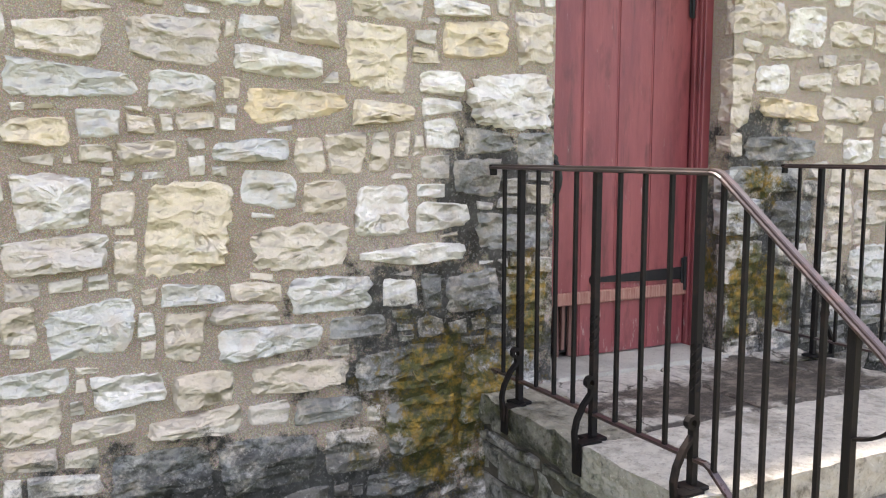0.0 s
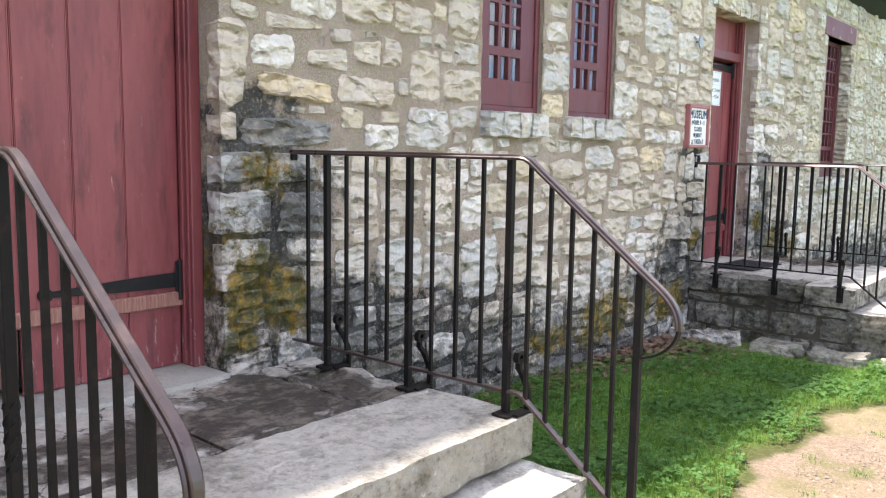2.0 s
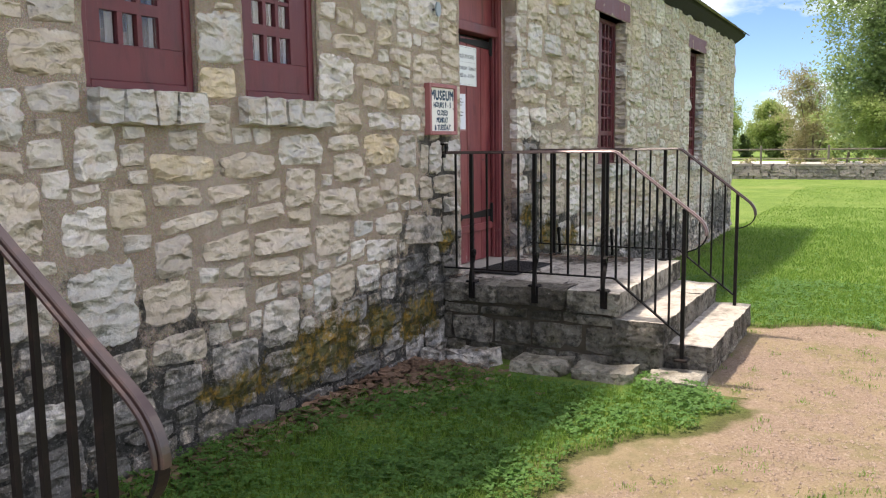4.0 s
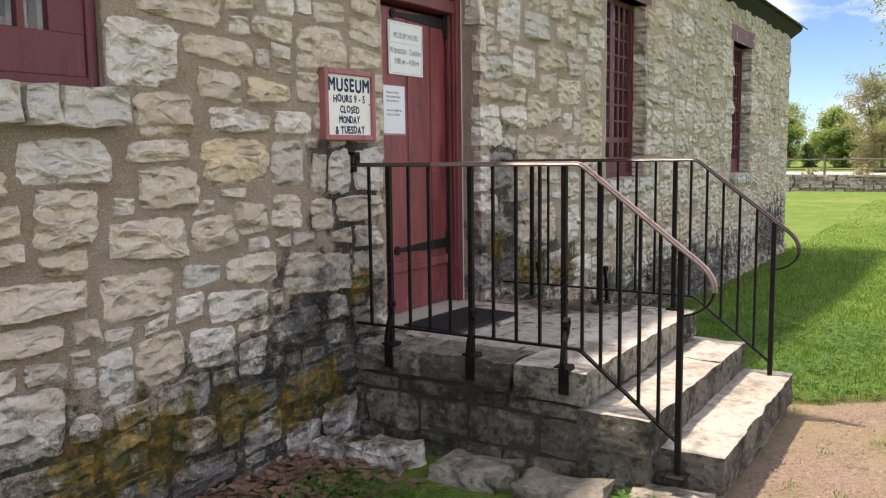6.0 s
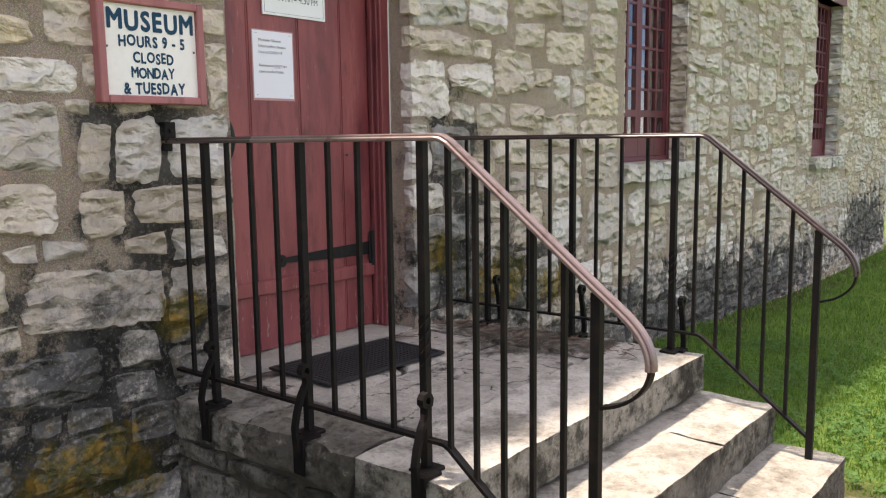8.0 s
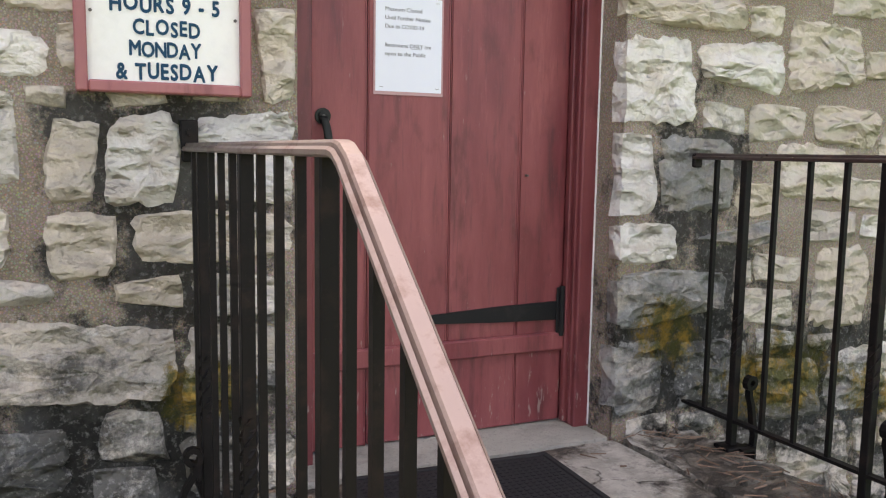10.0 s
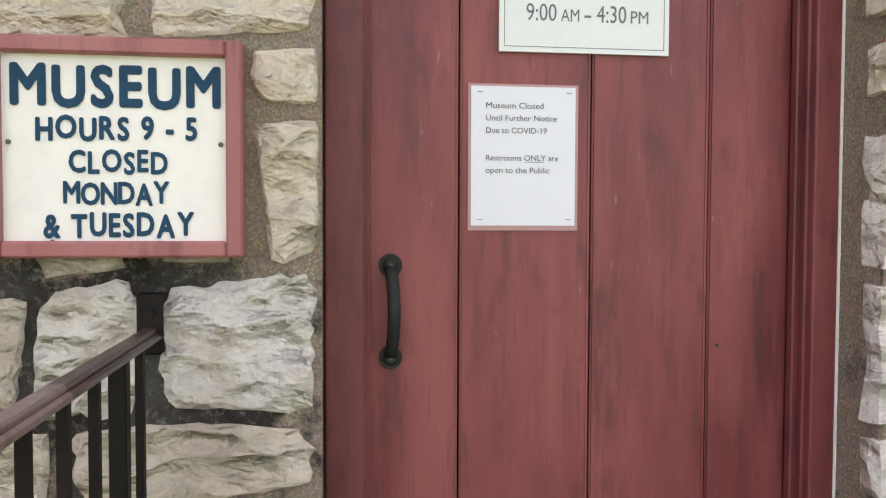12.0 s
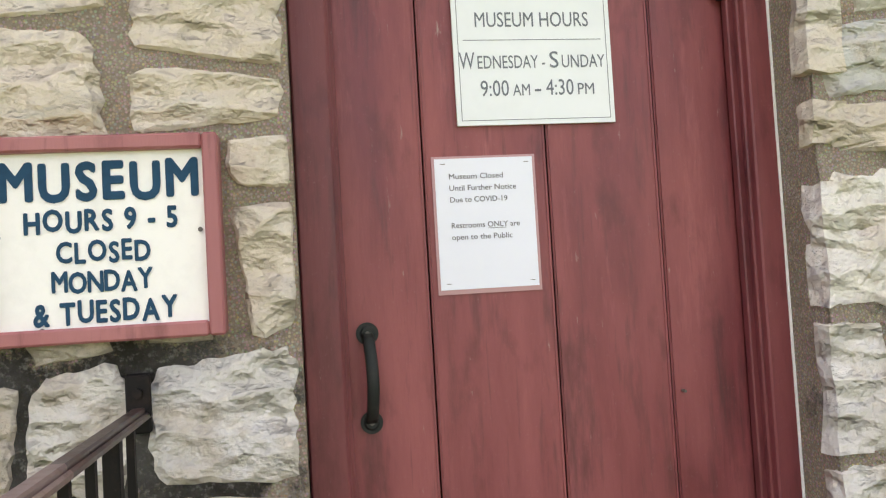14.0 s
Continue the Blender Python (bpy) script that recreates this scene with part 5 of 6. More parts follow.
def lawn(x0, x1, y0, y1, count, h0, h1, w, clovers=0.0):
    for _ in range(count):
        x, y = rg.uniform(x0, x1), rg.uniform(y0, y1)
        p = on_path(x, y)
        if blocked(x, y) or p > -0.02 + 0.20 * (noise.noise(Vector((x * 3, y * 3, 7))) - 0.15) or (p > -0.25 and rg.random() < 0.35):
            continue
        if x < 9 and y > 2.45 and rg.random() < (y - 2.4) * 2.2 * (0.5 + smooth(5.5, 7.2, x)):
            continue
        if rg.random() < clovers * (0.4 + 0.9 * smooth(-0.2, 0.35, noise.noise(Vector((x * 1.6, y * 1.6, 2))))):
            clover(x, y)
        else:
            blade(x, y, rg.uniform(h0, h1) * (0.75 + 0.5 * noise.noise(Vector((x * 2.3, y * 2.3, 11)))), w)


lawn(3.85, 8.05, 0.6, 2.88, 56000, 0.03, 0.095, 0.0022, 0.40)
lawn(9.75, 13.0, -1.0, 2.88, 42000, 0.035, 0.085, 0.0030, 0.25)
lawn(13.0, 21.0, -3.0, 2.88, 52000, 0.035, 0.085, 0.0050, 0.05)
lawn(21.0, 26.0, -4.0, 3.5, 22000, 0.03, 0.065, 0.006)
lawn(26.0, 33.0, -5.0, 4.0, 12000, 0.02, 0.05, 0.008)
# stray tufts on the gravel
for _ in range(80):
    cx, cy = rg.uniform(5.0, 10.2), rg.uniform(-1.0, 1.15)
    for _ in range(26):
        blade(cx + rg.gauss(0, 0.03), cy + rg.gauss(0, 0.03), rg.uniform(0.01, 0.03), 0.002)
stuff("grass", "fresh green mown grass beside the wall and path", "grass", gv, gf, GRASS)
stuff("clover", "low clover growing among the grass", "clover", cv, cf, CLOVER)

# dead leaves heaped along the wall foot
lv, lf = [], []
for _ in range(1500):
    x = rg.choice((rg.gauss(7.1, 0.35), rg.gauss(7.5, 0.3), rg.uniform(4.0, 7.8)))
    y = min(WALL - 0.03, 2.88 - abs(rg.gauss(0, 0.16 if x < 6.6 else 0.30)))
    if x > 7.95 or x < 3.9:
        continue
    z = ground_z(x, y) + rg.uniform(0.008, 0.03)
    a, s = rg.uniform(0, 6.28), rg.uniform(0.018, 0.04)
    t1, t2 = rg.uniform(-0.5, 0.5), rg.uniform(-0.5, 0.5)
    n = len(lv)
    for u, v, lift in ((-1, 0, 0.1), (-0.3, 0.5, 0.0), (0.5, 0.4, 0.15), (1, 0, 0.3), (0.4, -0.45, 0.1), (-0.3, -0.5, 0.0)):
        lv.append((x + s * (math.cos(a) * u - math.sin(a) * v), y + s * (math.sin(a) * u + math.cos(a) * v), z + s * (lift + t1 * u * 0.3 + t2 * v)))
    lf.append(tuple(range(n, n + 6)))
stuff("dead_leaves", "brown dead leaves heaped at the foot of the stone wall", "leaves", lv, lf, DEAD)

# loose chips on the gravel
pv, pf = [], []
for _ in range(14000):
    x, y = rg.uniform(3.5, 10.3), rg.uniform(-1.4, 1.3)
    if on_path(x, y) < 0.02 or blocked(x, y):
        continue
    s = rg.choice((rg.uniform(0.003, 0.007), rg.uniform(0.004, 0.013)))
    z = ground_z(x, y) + 0.012 * noise.noise(Vector((x * 1.7, y * 1.7, 0))) - 0.013
    n = len(pv)
    for dx, dy, dz in ((1, 0, 0), (0, 1, 0), (-1, 0, 0), (0, -1, 0), (0, 0, 0.9)):
        pv.append((x + s * dx * rg.uniform(0.6, 1.2), y + s * dy * rg.uniform(0.6, 1.2), z + s * dz))
    pf.extend(((n, n + 1, n + 4), (n + 1, n + 2, n + 4), (n + 2, n + 3, n + 4), (n + 3, n, n + 4)))
GRIT = slab_material("gravel_chip", (0.50, 0.40, 0.32), (0.36, 0.28, 0.22), (0.24, 0.18, 0.14), amount=0.4)
stuff("gravel_chips", "loose pinkish gravel chips on the path", "gravel", pv, pf, GRIT)

# ---- distance: dry stone wall, fence, road, trees ----
dry = thing("dry_stone_wall", "low dry stone field wall across the lawn", "stone wall", (38, -4, 0))
part("core", boxed(37.95, 38.35, -24, 5.6, -0.4, 0.40), DRY_STONE, dry)
bm = bmesh.new()
rr = random.Random(8)
for z0, z1 in ((-0.15, 0.0), (0.0, 0.14), (0.14, 0.27), (0.27, 0.40), (0.40, 0.49)):
    y = -24.0
    while y < 6.0:
        w = rr.uniform(0.18, 0.6)
        o = rr.uniform(0, 0.08)
        r = bmesh.ops.create_cube(bm, size=1.0)
        bmesh.ops.transform(bm, matrix=Matrix.Translation((38.12 - o, y + w / 2, (z0 + z1) / 2)) @ Euler((rr.uniform(-0.06, 0.06), 0, rr.uniform(-0.1, 0.1))).to_matrix().to_4x4() @ Matrix.Diagonal((0.5, w - 0.03, z1 - z0 - 0.02 + rr.uniform(-0.02, 0.03), 1)), verts=r["verts"])
        y += w
stones = part("stone", bm, slab_material("dry_wall_stone", (0.40, 0.36, 0.32), (0.22, 0.20, 0.18), amount=0.7, crag=0.6), dry)
stones["kind"] = "stuff"
low = thing("dry_stone_wall", "broken low end of a dry stone field wall", "stone wall", (37, 7, 0))
part("core", rough_block(36.9, 37.4, 5.9, 9.5, -0.4, 0.18, 5, 0.06, 0.3, 0.05), DRY_STONE, low)
tagged(part("road", boxed(52, 57, -60, 60, -0.3, 0.12), ROAD_CHIP), "pale gravel road beyond the field wall", "road", kind="structure")

for y0 in range(-27, 18, 3):
    seg = thing("fence", "grey weathered post and rail fence", "fence", (46, y0, 0), group="field fence")
    part("post", boxed(45.95, 46.05, y0 - 0.05, y0 + 0.05, -0.2, 1.15, 0.02), FENCE_WOOD, seg)
    for z in (0.5, 0.95):
        part("rail", boxed(45.96, 46.03, y0 + 0.075, y0 + 2.92, z - 0.035, z + 0.035, 0.015), FENCE_WOOD, seg)


def tree(x, y, height, radius, material, label, leaves, size, seed, weep=0.0, trunk=0.22, low=0.25, stems=1):
    """A trunk with limbs and a crown of leaf clumps along many twigs."""
    rt = random.Random(seed)
    ob = thing("tree", label, "tree", (x, y, 0))
    bm = bmesh.new()

    def limb(p0, p1, r0, r1, bend):
        prev = None
        n = 5
        for k in range(n + 1):
            f = k / n
            c = p0.lerp(p1, f) + bend * math.sin(math.pi * f)
            r = r0 + (r1 - r0) * f
            ring = [bm.verts.new(c + Vector((r * math.cos(a), r * math.sin(a), 0))) for a in (q * math.pi / 3 for q in range(6))]
            if prev:
                for q in range(6):
                    bm.faces.new((prev[q], prev[(q + 1) % 6], ring[(q + 1) % 6], ring[q]))
            prev = ring

    tips = []
    for s in range(stems):
        base = Vector((x + rt.uniform(-0.3, 0.3) * (stems > 1), y + rt.uniform(-0.3, 0.3) * (stems > 1), -0.3))
        topp = Vector((x + rt.uniform(-0.3, 0.3) * radius * 0.5 * stems, y + rt.uniform(-0.5, 0.5) * radius * 0.5 * stems, height * 0.85))
        limb(base, topp, trunk, trunk * 0.2, Vector((rt.uniform(-0.3, 0.3), rt.uniform(-0.3, 0.3), 0)))
        for k in range(26):
            f = low + (1 - low) * rt.random()
            p = base.lerp(topp, f)
            a = rt.uniform(0, 6.28)
            reach = radius * (0.35 + 0.65 * math.sin(math.pi * min(1, (f - low * 0.6)))) * rt.uniform(0.6, 1.1)
            q = p + Vector((math.cos(a) * reach, math.sin(a) * reach, rt.uniform(0.05, 0.35) * reach))
            limb(p, q, trunk * 0.3 * (1.1 - f), 0.015, Vector((0, 0, 0.1 * reach)))
            tips.append((p, q))
    bmesh.ops.recalc_face_normals(bm, faces=bm.faces)
    part("trunk", bm, BARK, ob, flat=False)
    v, f = [], []
    clumps = []
    for p, q in tips:
        for _ in range(14):
            c = p.lerp(q, rt.uniform(0.3, 1.08)) + Vector((rt.gauss(0, radius * 0.085), rt.gauss(0, radius * 0.085), rt.gauss(0, radius * 0.08)))
            clumps.append((c, rt.uniform(0.5, 1.2) * radius * 0.10))
    for _ in range(leaves):
        c, spread = rt.choice(clumps)
        d = Vector((rt.gauss(0, spread), rt.gauss(0, spread), rt.gauss(0, spread * 0.8)))
        if weep:
            d.z -= abs(rt.gauss(0, weep))
        c = c + d - ob.location
        s = size * rt.uniform(0.6, 1.3)
        e = Euler((rt.uniform(-1, 1), rt.uniform(-1, 1), rt.uniform(0, 6.28))).to_matrix()
        n = len(v)
        for u, w in ((-1, 0), (0, -0.55), (1, 0), (0, 0.55)):
            v.append(c + e @ Vector((u * s, w * s, 0)))
        f.append((n, n + 1, n + 2, n + 3))
    me = bpy.data.meshes.new("crown")
    me.from_pydata([tuple(p) for p in v], [], f)
    me.materials.append(material)
    crown = new("crown", me)
    crown.parent = ob
    return ob


tree(50, -0.2, 15.5, 5.2, FOLIAGE, "tall drooping green tree beyond the field wall", 95000, 0.10, 1, weep=1.3, trunk=0.4, low=0.28)
tree(49, 0.3, 4.0, 2.2, FRESH, "small spreading bright green tree by the fence", 26000, 0.06, 2, stems=3, trunk=0.10, low=0.2)
tree(56, 4.6, 6.2, 1.9, PALE, "pale spring tree with light leaves", 26000, 0.05, 3, trunk=0.06, low=0.03, stems=4)
tree(53, 2.6, 4.2, 1.7, FRESH, "small yellow-green tree by the fence", 16000, 0.05, 4, trunk=0.10, low=0.15)
tree(80, 8.9, 5.0, 2.3, FRESH, "rounded fresh green tree across the road", 42000, 0.10, 5, trunk=0.2, low=0.03, stems=3)
tree(81, 15.6, 5.4, 2.8, FRESH, "rounded fresh green tree across the road", 42000, 0.10, 6, trunk=0.2, low=0.03, stems=3)
tree(82, 12.2, 2.1, 0.8, FOLIAGE, "small dark green bush across the road", 6000, 0.08, 7, trunk=0.06, low=0.0, stems=3)
for k in range(18):
    rb = random.Random(50 + k)
    tree(rb.uniform(105, 135), -42 + k * 5.2, rb.uniform(1.4, 3.2), rb.uniform(2.6, 4.0), FRESH if k % 3 else FOLIAGE, "distant hedgerow tree at the field's edge", 4500, 0.15, 60 + k, trunk=0.15, low=0.05)
for k in range(9):
    rb = random.Random(90 + k)
    tree(rb.uniform(43, 45), 9.5 - k * 1.7, rb.uniform(0.5, 0.8), 0.55, PALE, "low brown-green shrub along the fence", 500, 0.07, 95 + k, trunk=0.03, low=0.0)

# ---- wall stones ----
CELL = 0.01
GX, GZ = int((END_X - LEFT_X) / CELL), int((WALL_TOP + 0.5) / CELL)
taken = np.zeros((GX, GZ), dtype=bool)


def cells(x0, x1, z0, z1):
    return slice(max(0, int((x0 - LEFT_X) / CELL)), max(0, int((x1 - LEFT_X) / CELL))), slice(max(0, int((z0 + 0.5) / CELL)), max(0, int((z1 + 0.5) / CELL)))


def mark(x0, x1, z0, z1):
    taken[cells(x0, x1, z0, z1)] = True


KEEP_OUT = list(OPENINGS) + [(2.15, 3.55, 2.66, 2.81), (8.2, 9.6, 2.70, 2.85), (5.125, 5.74, 1.54, 1.69), (5.995, 6.715, 1.54, 1.69)]
for x0, x1, z0, z1 in OPENINGS[4:]:
    KEEP_OUT += [(x0 - 0.12, x1 + 0.12, z1, z1 + 0.21), (x0 - 0.06, x1 + 0.06, z0 - 0.13, z0)]
for x0, x1, z0, z1 in KEEP_OUT:
    mark(x0 - 0.004, x1 + 0.004, z0 - 0.004, z1 + 0.004)


BEDS = []                         # x, z, width, height, kind, room to grow


def rock(x, z, w, h, kind):
    """A stone that stands out in the wall, by its middle and size."""
    mark(x - w / 2 - 0.006, x + w / 2 + 0.006, z - h / 2 - 0.005, z + h / 2 + 0.005)
    BEDS.append((x, z, w, h, kind, 0.018))


rock(0.53, 1.98, 0.16, 0.05, "C")
rock(0.42, 1.89, 0.25, 0.14, "C")
rock(0.77, 1.89, 0.34, 0.16, "G")
rock(1.07, 1.95, 0.14, 0.08, "B")
rock(1.29, 1.98, 0.20, 0.17, "C")
rock(0.45, 1.74, 0.40, 0.13, "B")
rock(0.81, 1.72, 0.23, 0.12, "B")
rock(1.15, 1.84, 0.32, 0.09, "W")
rock(1.52, 1.86, 0.27, 0.26, "Y")
rock(1.91, 2.08, 0.26, 0.07, "W")
rock(1.96, 1.96, 0.29, 0.15, "Y")
rock(2.24, 1.99, 0.21, 0.22, "C")
rock(1.80, 1.79, 0.16, 0.09, "W")
rock(2.14, 1.73, 0.42, 0.23, "W")
rock(1.80, 1.69, 0.18, 0.05, "W")
rock(1.56, 1.66, 0.27, 0.08, "Y")
rock(1.21, 1.68, 0.39, 0.13, "Y")
rock(0.34, 1.57, 0.21, 0.11, "Y")
rock(0.53, 1.60, 0.15, 0.09, "B")
rock(0.66, 1.61, 0.10, 0.05, "C")
rock(1.04, 1.52, 0.29, 0.10, "B")
rock(1.25, 1.50, 0.11, 0.11, "C")
rock(1.41, 1.51, 0.16, 0.15, "C")
rock(1.54, 1.52, 0.10, 0.14, "C")
rock(1.63, 1.54, 0.07, 0.09, "C")
rock(2.03, 1.55, 0.24, 0.09, "D")
rock(2.25, 1.51, 0.18, 0.15, "D")
rock(0.38, 1.35, 0.25, 0.20, "W")
rock(0.58, 1.32, 0.09, 0.12, "C")
rock(0.82, 1.23, 0.34, 0.35, "Y")
rock(1.08, 1.37, 0.22, 0.13, "B")
rock(1.31, 1.34, 0.16, 0.11, "C")
rock(1.55, 1.29, 0.22, 0.20, "W")
rock(1.82, 1.25, 0.24, 0.11, "W")
rock(1.75, 1.36, 0.11, 0.04, "W")
rock(1.97, 1.41, 0.21, 0.15, "D")
rock(0.38, 1.17, 0.32, 0.13, "G")
rock(0.60, 1.15, 0.08, 0.12, "C")
rock(1.21, 1.17, 0.37, 0.18, "C")
rock(1.69, 1.10, 0.50, 0.11, "W")
rock(2.14, 1.17, 0.36, 0.19, "D")
rock(0.82, 1.01, 0.23, 0.07, "B")
rock(1.04, 1.00, 0.20, 0.07, "C")
rock(1.32, 0.97, 0.34, 0.14, "B")
rock(1.63, 0.96, 0.14, 0.11, "W")
rock(1.95, 0.94, 0.25, 0.19, "D")
rock(1.76, 0.96, 0.09, 0.13, "D")
rock(0.47, 0.91, 0.27, 0.22, "B")
rock(0.78, 0.86, 0.16, 0.17, "C")
rock(1.00, 0.92, 0.27, 0.07, "G")
rock(1.10, 0.81, 0.39, 0.13, "B")
rock(0.26, 0.94, 0.10, 0.11, "C")
rock(1.43, 0.83, 0.25, 0.09, "D")
rock(0.30, 0.76, 0.20, 0.10, "B")
rock(0.59, 0.69, 0.26, 0.13, "W")
rock(0.83, 0.66, 0.21, 0.14, "C")
rock(1.21, 0.66, 0.37, 0.10, "C")
rock(1.64, 0.65, 0.44, 0.20, "D")
rock(0.28, 0.62, 0.17, 0.13, "C")
rock(0.50, 0.57, 0.20, 0.08, "C")
rock(0.81, 0.53, 0.32, 0.10, "C")
rock(1.08, 0.53, 0.15, 0.07, "G")
rock(1.32, 0.52, 0.28, 0.11, "D")
rock(0.69, 0.37, 0.35, 0.18, "D")
rock(1.07, 0.35, 0.37, 0.23, "D")
rock(1.41, 0.33, 0.20, 0.19, "G")
rock(0.37, 0.38, 0.24, 0.09, "W")
rock(0.27, 0.48, 0.16, 0.06, "G")
rock(1.71, 0.40, 0.31, 0.24, "D")
rock(3.53, 2.16, 0.38, 0.17, "C")
rock(3.90, 2.15, 0.26, 0.22, "W")
rock(3.43, 1.81, 0.20, 0.34, "C")
rock(3.65, 1.89, 0.23, 0.14, "W")
rock(3.79, 2.00, 0.32, 0.07, "C")
rock(3.79, 1.72, 0.42, 0.10, "Y")
rock(4.22, 1.75, 0.36, 0.16, "C")
rock(4.23, 2.11, 0.33, 0.13, "C")
rock(3.40, 1.55, 0.13, 0.09, "C")
rock(3.73, 1.54, 0.52, 0.13, "D")
rock(3.48, 1.37, 0.29, 0.13, "D")
rock(3.75, 1.36, 0.25, 0.13, "D")
rock(3.49, 1.19, 0.29, 0.20, "B")
rock(7.98, 1.35, 0.16, 0.22, "W")
rock(8.237, 1.36, 0.255, 0.23, "W")
rock(7.83, 1.35, 0.10, 0.19, "C")
rock(7.84, 1.14, 0.13, 0.14, "C")
rock(8.16, 1.14, 0.395, 0.14, "C")
rock(7.99, 1.02, 0.14, 0.07, "C")
rock(7.80, 0.86, 0.50, 0.24, "G")
rock(8.305, 1.61, 0.115, 0.23, "C")
rock(9.52, 1.61, 0.31, 0.26, "W")
rock(9.62, 1.85, 0.52, 0.10, "C")
rock(9.88, 1.67, 0.37, 0.16, "W")
rock(10.27, 1.73, 0.35, 0.26, "C")
rock(9.45, 1.32, 0.17, 0.27, "W")
rock(9.50, 1.10, 0.26, 0.12, "W")
rock(9.98, 1.83, 0.13, 0.08, "C")
rock(10.56, 1.72, 0.17, 0.08, "C")
rock(10.82, 1.90, 0.42, 0.19, "C")
rock(10.39, 1.49, 0.30, 0.12, "C")
rock(11.04, 0.49, 0.48, 0.15, "W")
rock(10.84, 0.85, 0.32, 0.30, "W")
rock(10.42, 0.90, 0.28, 0.30, "C")
rock(9.71, 1.32, 0.31, 0.23, "D")
rock(9.87, 1.11, 0.40, 0.08, "D")
rock(9.82, 0.64, 0.31, 0.20, "D")
rock(11.29, 1.61, 0.42, 0.21, "Y")
rock(11.25, 1.38, 0.48, 0.19, "C")
rock(6.83, 1.83, 0.34, 0.23, "W")
rock(7.19, 1.74, 0.25, 0.16, "C")
rock(7.55, 2.00, 0.27, 0.10, "C")
rock(7.86, 1.95, 0.36, 0.22, "C")
rock(7.33, 1.60, 0.35, 0.11, "W")
rock(7.51, 1.73, 0.26, 0.12, "Y")
rock(7.65, 1.58, 0.24, 0.09, "W")
rock(6.93, 1.60, 0.31, 0.16, "C")
rock(7.29, 1.40, 0.38, 0.19, "Y")
rock(6.91, 1.31, 0.28, 0.15, "C")
rock(6.85, 1.46, 0.33, 0.07, "C")
rock(6.81, 1.10, 0.35, 0.17, "C")
rock(7.14, 1.11, 0.23, 0.13, "C")
rock(7.37, 1.16, 0.18, 0.14, "C")
rock(7.58, 1.16, 0.19, 0.16, "C")
rock(7.07, 0.93, 0.18, 0.11, "B")
rock(7.35, 0.93, 0.30, 0.13, "C")
rock(6.75, 0.90, 0.34, 0.18, "C")
rock(7.28, 0.78, 0.35, 0.14, "W")
rock(7.35, 0.66, 0.17, 0.07, "C")
rock(7.11, 0.62, 0.25, 0.16, "W")
rock(7.34, 0.53, 0.16, 0.18, "W")
rock(7.62, 0.60, 0.33, 0.19, "D")
rock(6.83, 0.62, 0.24, 0.21, "C")
rock(6.63, 0.59, 0.16, 0.21, "B")
rock(4.64, 1.85, 0.22, 0.25, "C")
rock(4.67, 1.56, 0.31, 0.20, "B")
rock(4.33, 1.52, 0.22, 0.12, "W")
rock(4.96, 1.81, 0.32, 0.18, "C")
rock(5.90, 1.97, 0.29, 0.25, "B")
rock(5.88, 1.75, 0.25, 0.13, "Y")
rock(5.61, 1.35, 0.38, 0.12, "Y")
rock(6.45, 1.42, 0.41, 0.14, "W")
rock(6.08, 1.36, 0.45, 0.15, "C")
rock(5.88, 0.96, 0.32, 0.15, "C")
rock(6.30, 0.94, 0.46, 0.12, "C")
rock(6.46, 1.22, 0.24, 0.19, "C")
rock(6.23, 0.80, 0.39, 0.12, "C")
rock(5.08, 1.11, 0.20, 0.18, "W")
rock(5.15, 0.80, 0.37, 0.35, "B")
rock(4.19, 1.23, 0.18, 0.21, "C")
rock(4.76, 1.19, 0.22, 0.29, "C")
rock(5.14, 1.42, 0.22, 0.21, "W")
rock(5.58, 1.22, 0.28, 0.09, "C")
rock(5.65, 1.11, 0.34, 0.09, "C")
rock(5.47, 0.75, 0.28, 0.18, "C")
rock(5.82, 0.69, 0.32, 0.17, "C")
rock(5.54, 0.52, 0.33, 0.13, "C")
rock(6.17, 1.09, 0.26, 0.10, "C")
rock(5.91, 1.21, 0.27, 0.09, "C")
rock(7.02, 2.04, 0.44, 0.11, "C")
rock(7.21, 1.86, 0.39, 0.12, "C")
rock(7.87, 2.31, 0.42, 0.21, "W")
rock(3.97, 1.86, 0.23, 0.12, "C")
rock(4.23, 1.93, 0.18, 0.10, "C")
rock(8.23, 1.92, 0.27, 0.10, "C")
rock(8.31, 1.82, 0.12, 0.08, "C")
rock(3.82, 1.17, 0.31, 0.19, "B")
rock(4.47, 0.87, 0.33, 0.25, "B")
rock(4.12, 0.90, 0.19, 0.18, "W")
rock(4.52, 0.61, 0.42, 0.12, "W")
rock(4.84, 0.38, 0.31, 0.18, "W")
rock(5.21, 0.49, 0.28, 0.13, "C")
rock(4.23, 0.64, 0.16, 0.08, "W")
rock(5.21, 0.29, 0.32, 0.13, "G")
rock(9.63, 0.91, 0.49, 0.16, "D")
rock(9.48, 0.65, 0.22, 0.23, "D")
rock(6.98, 0.82, 0.13, 0.11, "W")
rock(6.95, 0.45, 0.25, 0.15, "D")
rock(7.31, 0.34, 0.34, 0.16, "D")
rock(7.71, 0.31, 0.32, 0.18, "D")


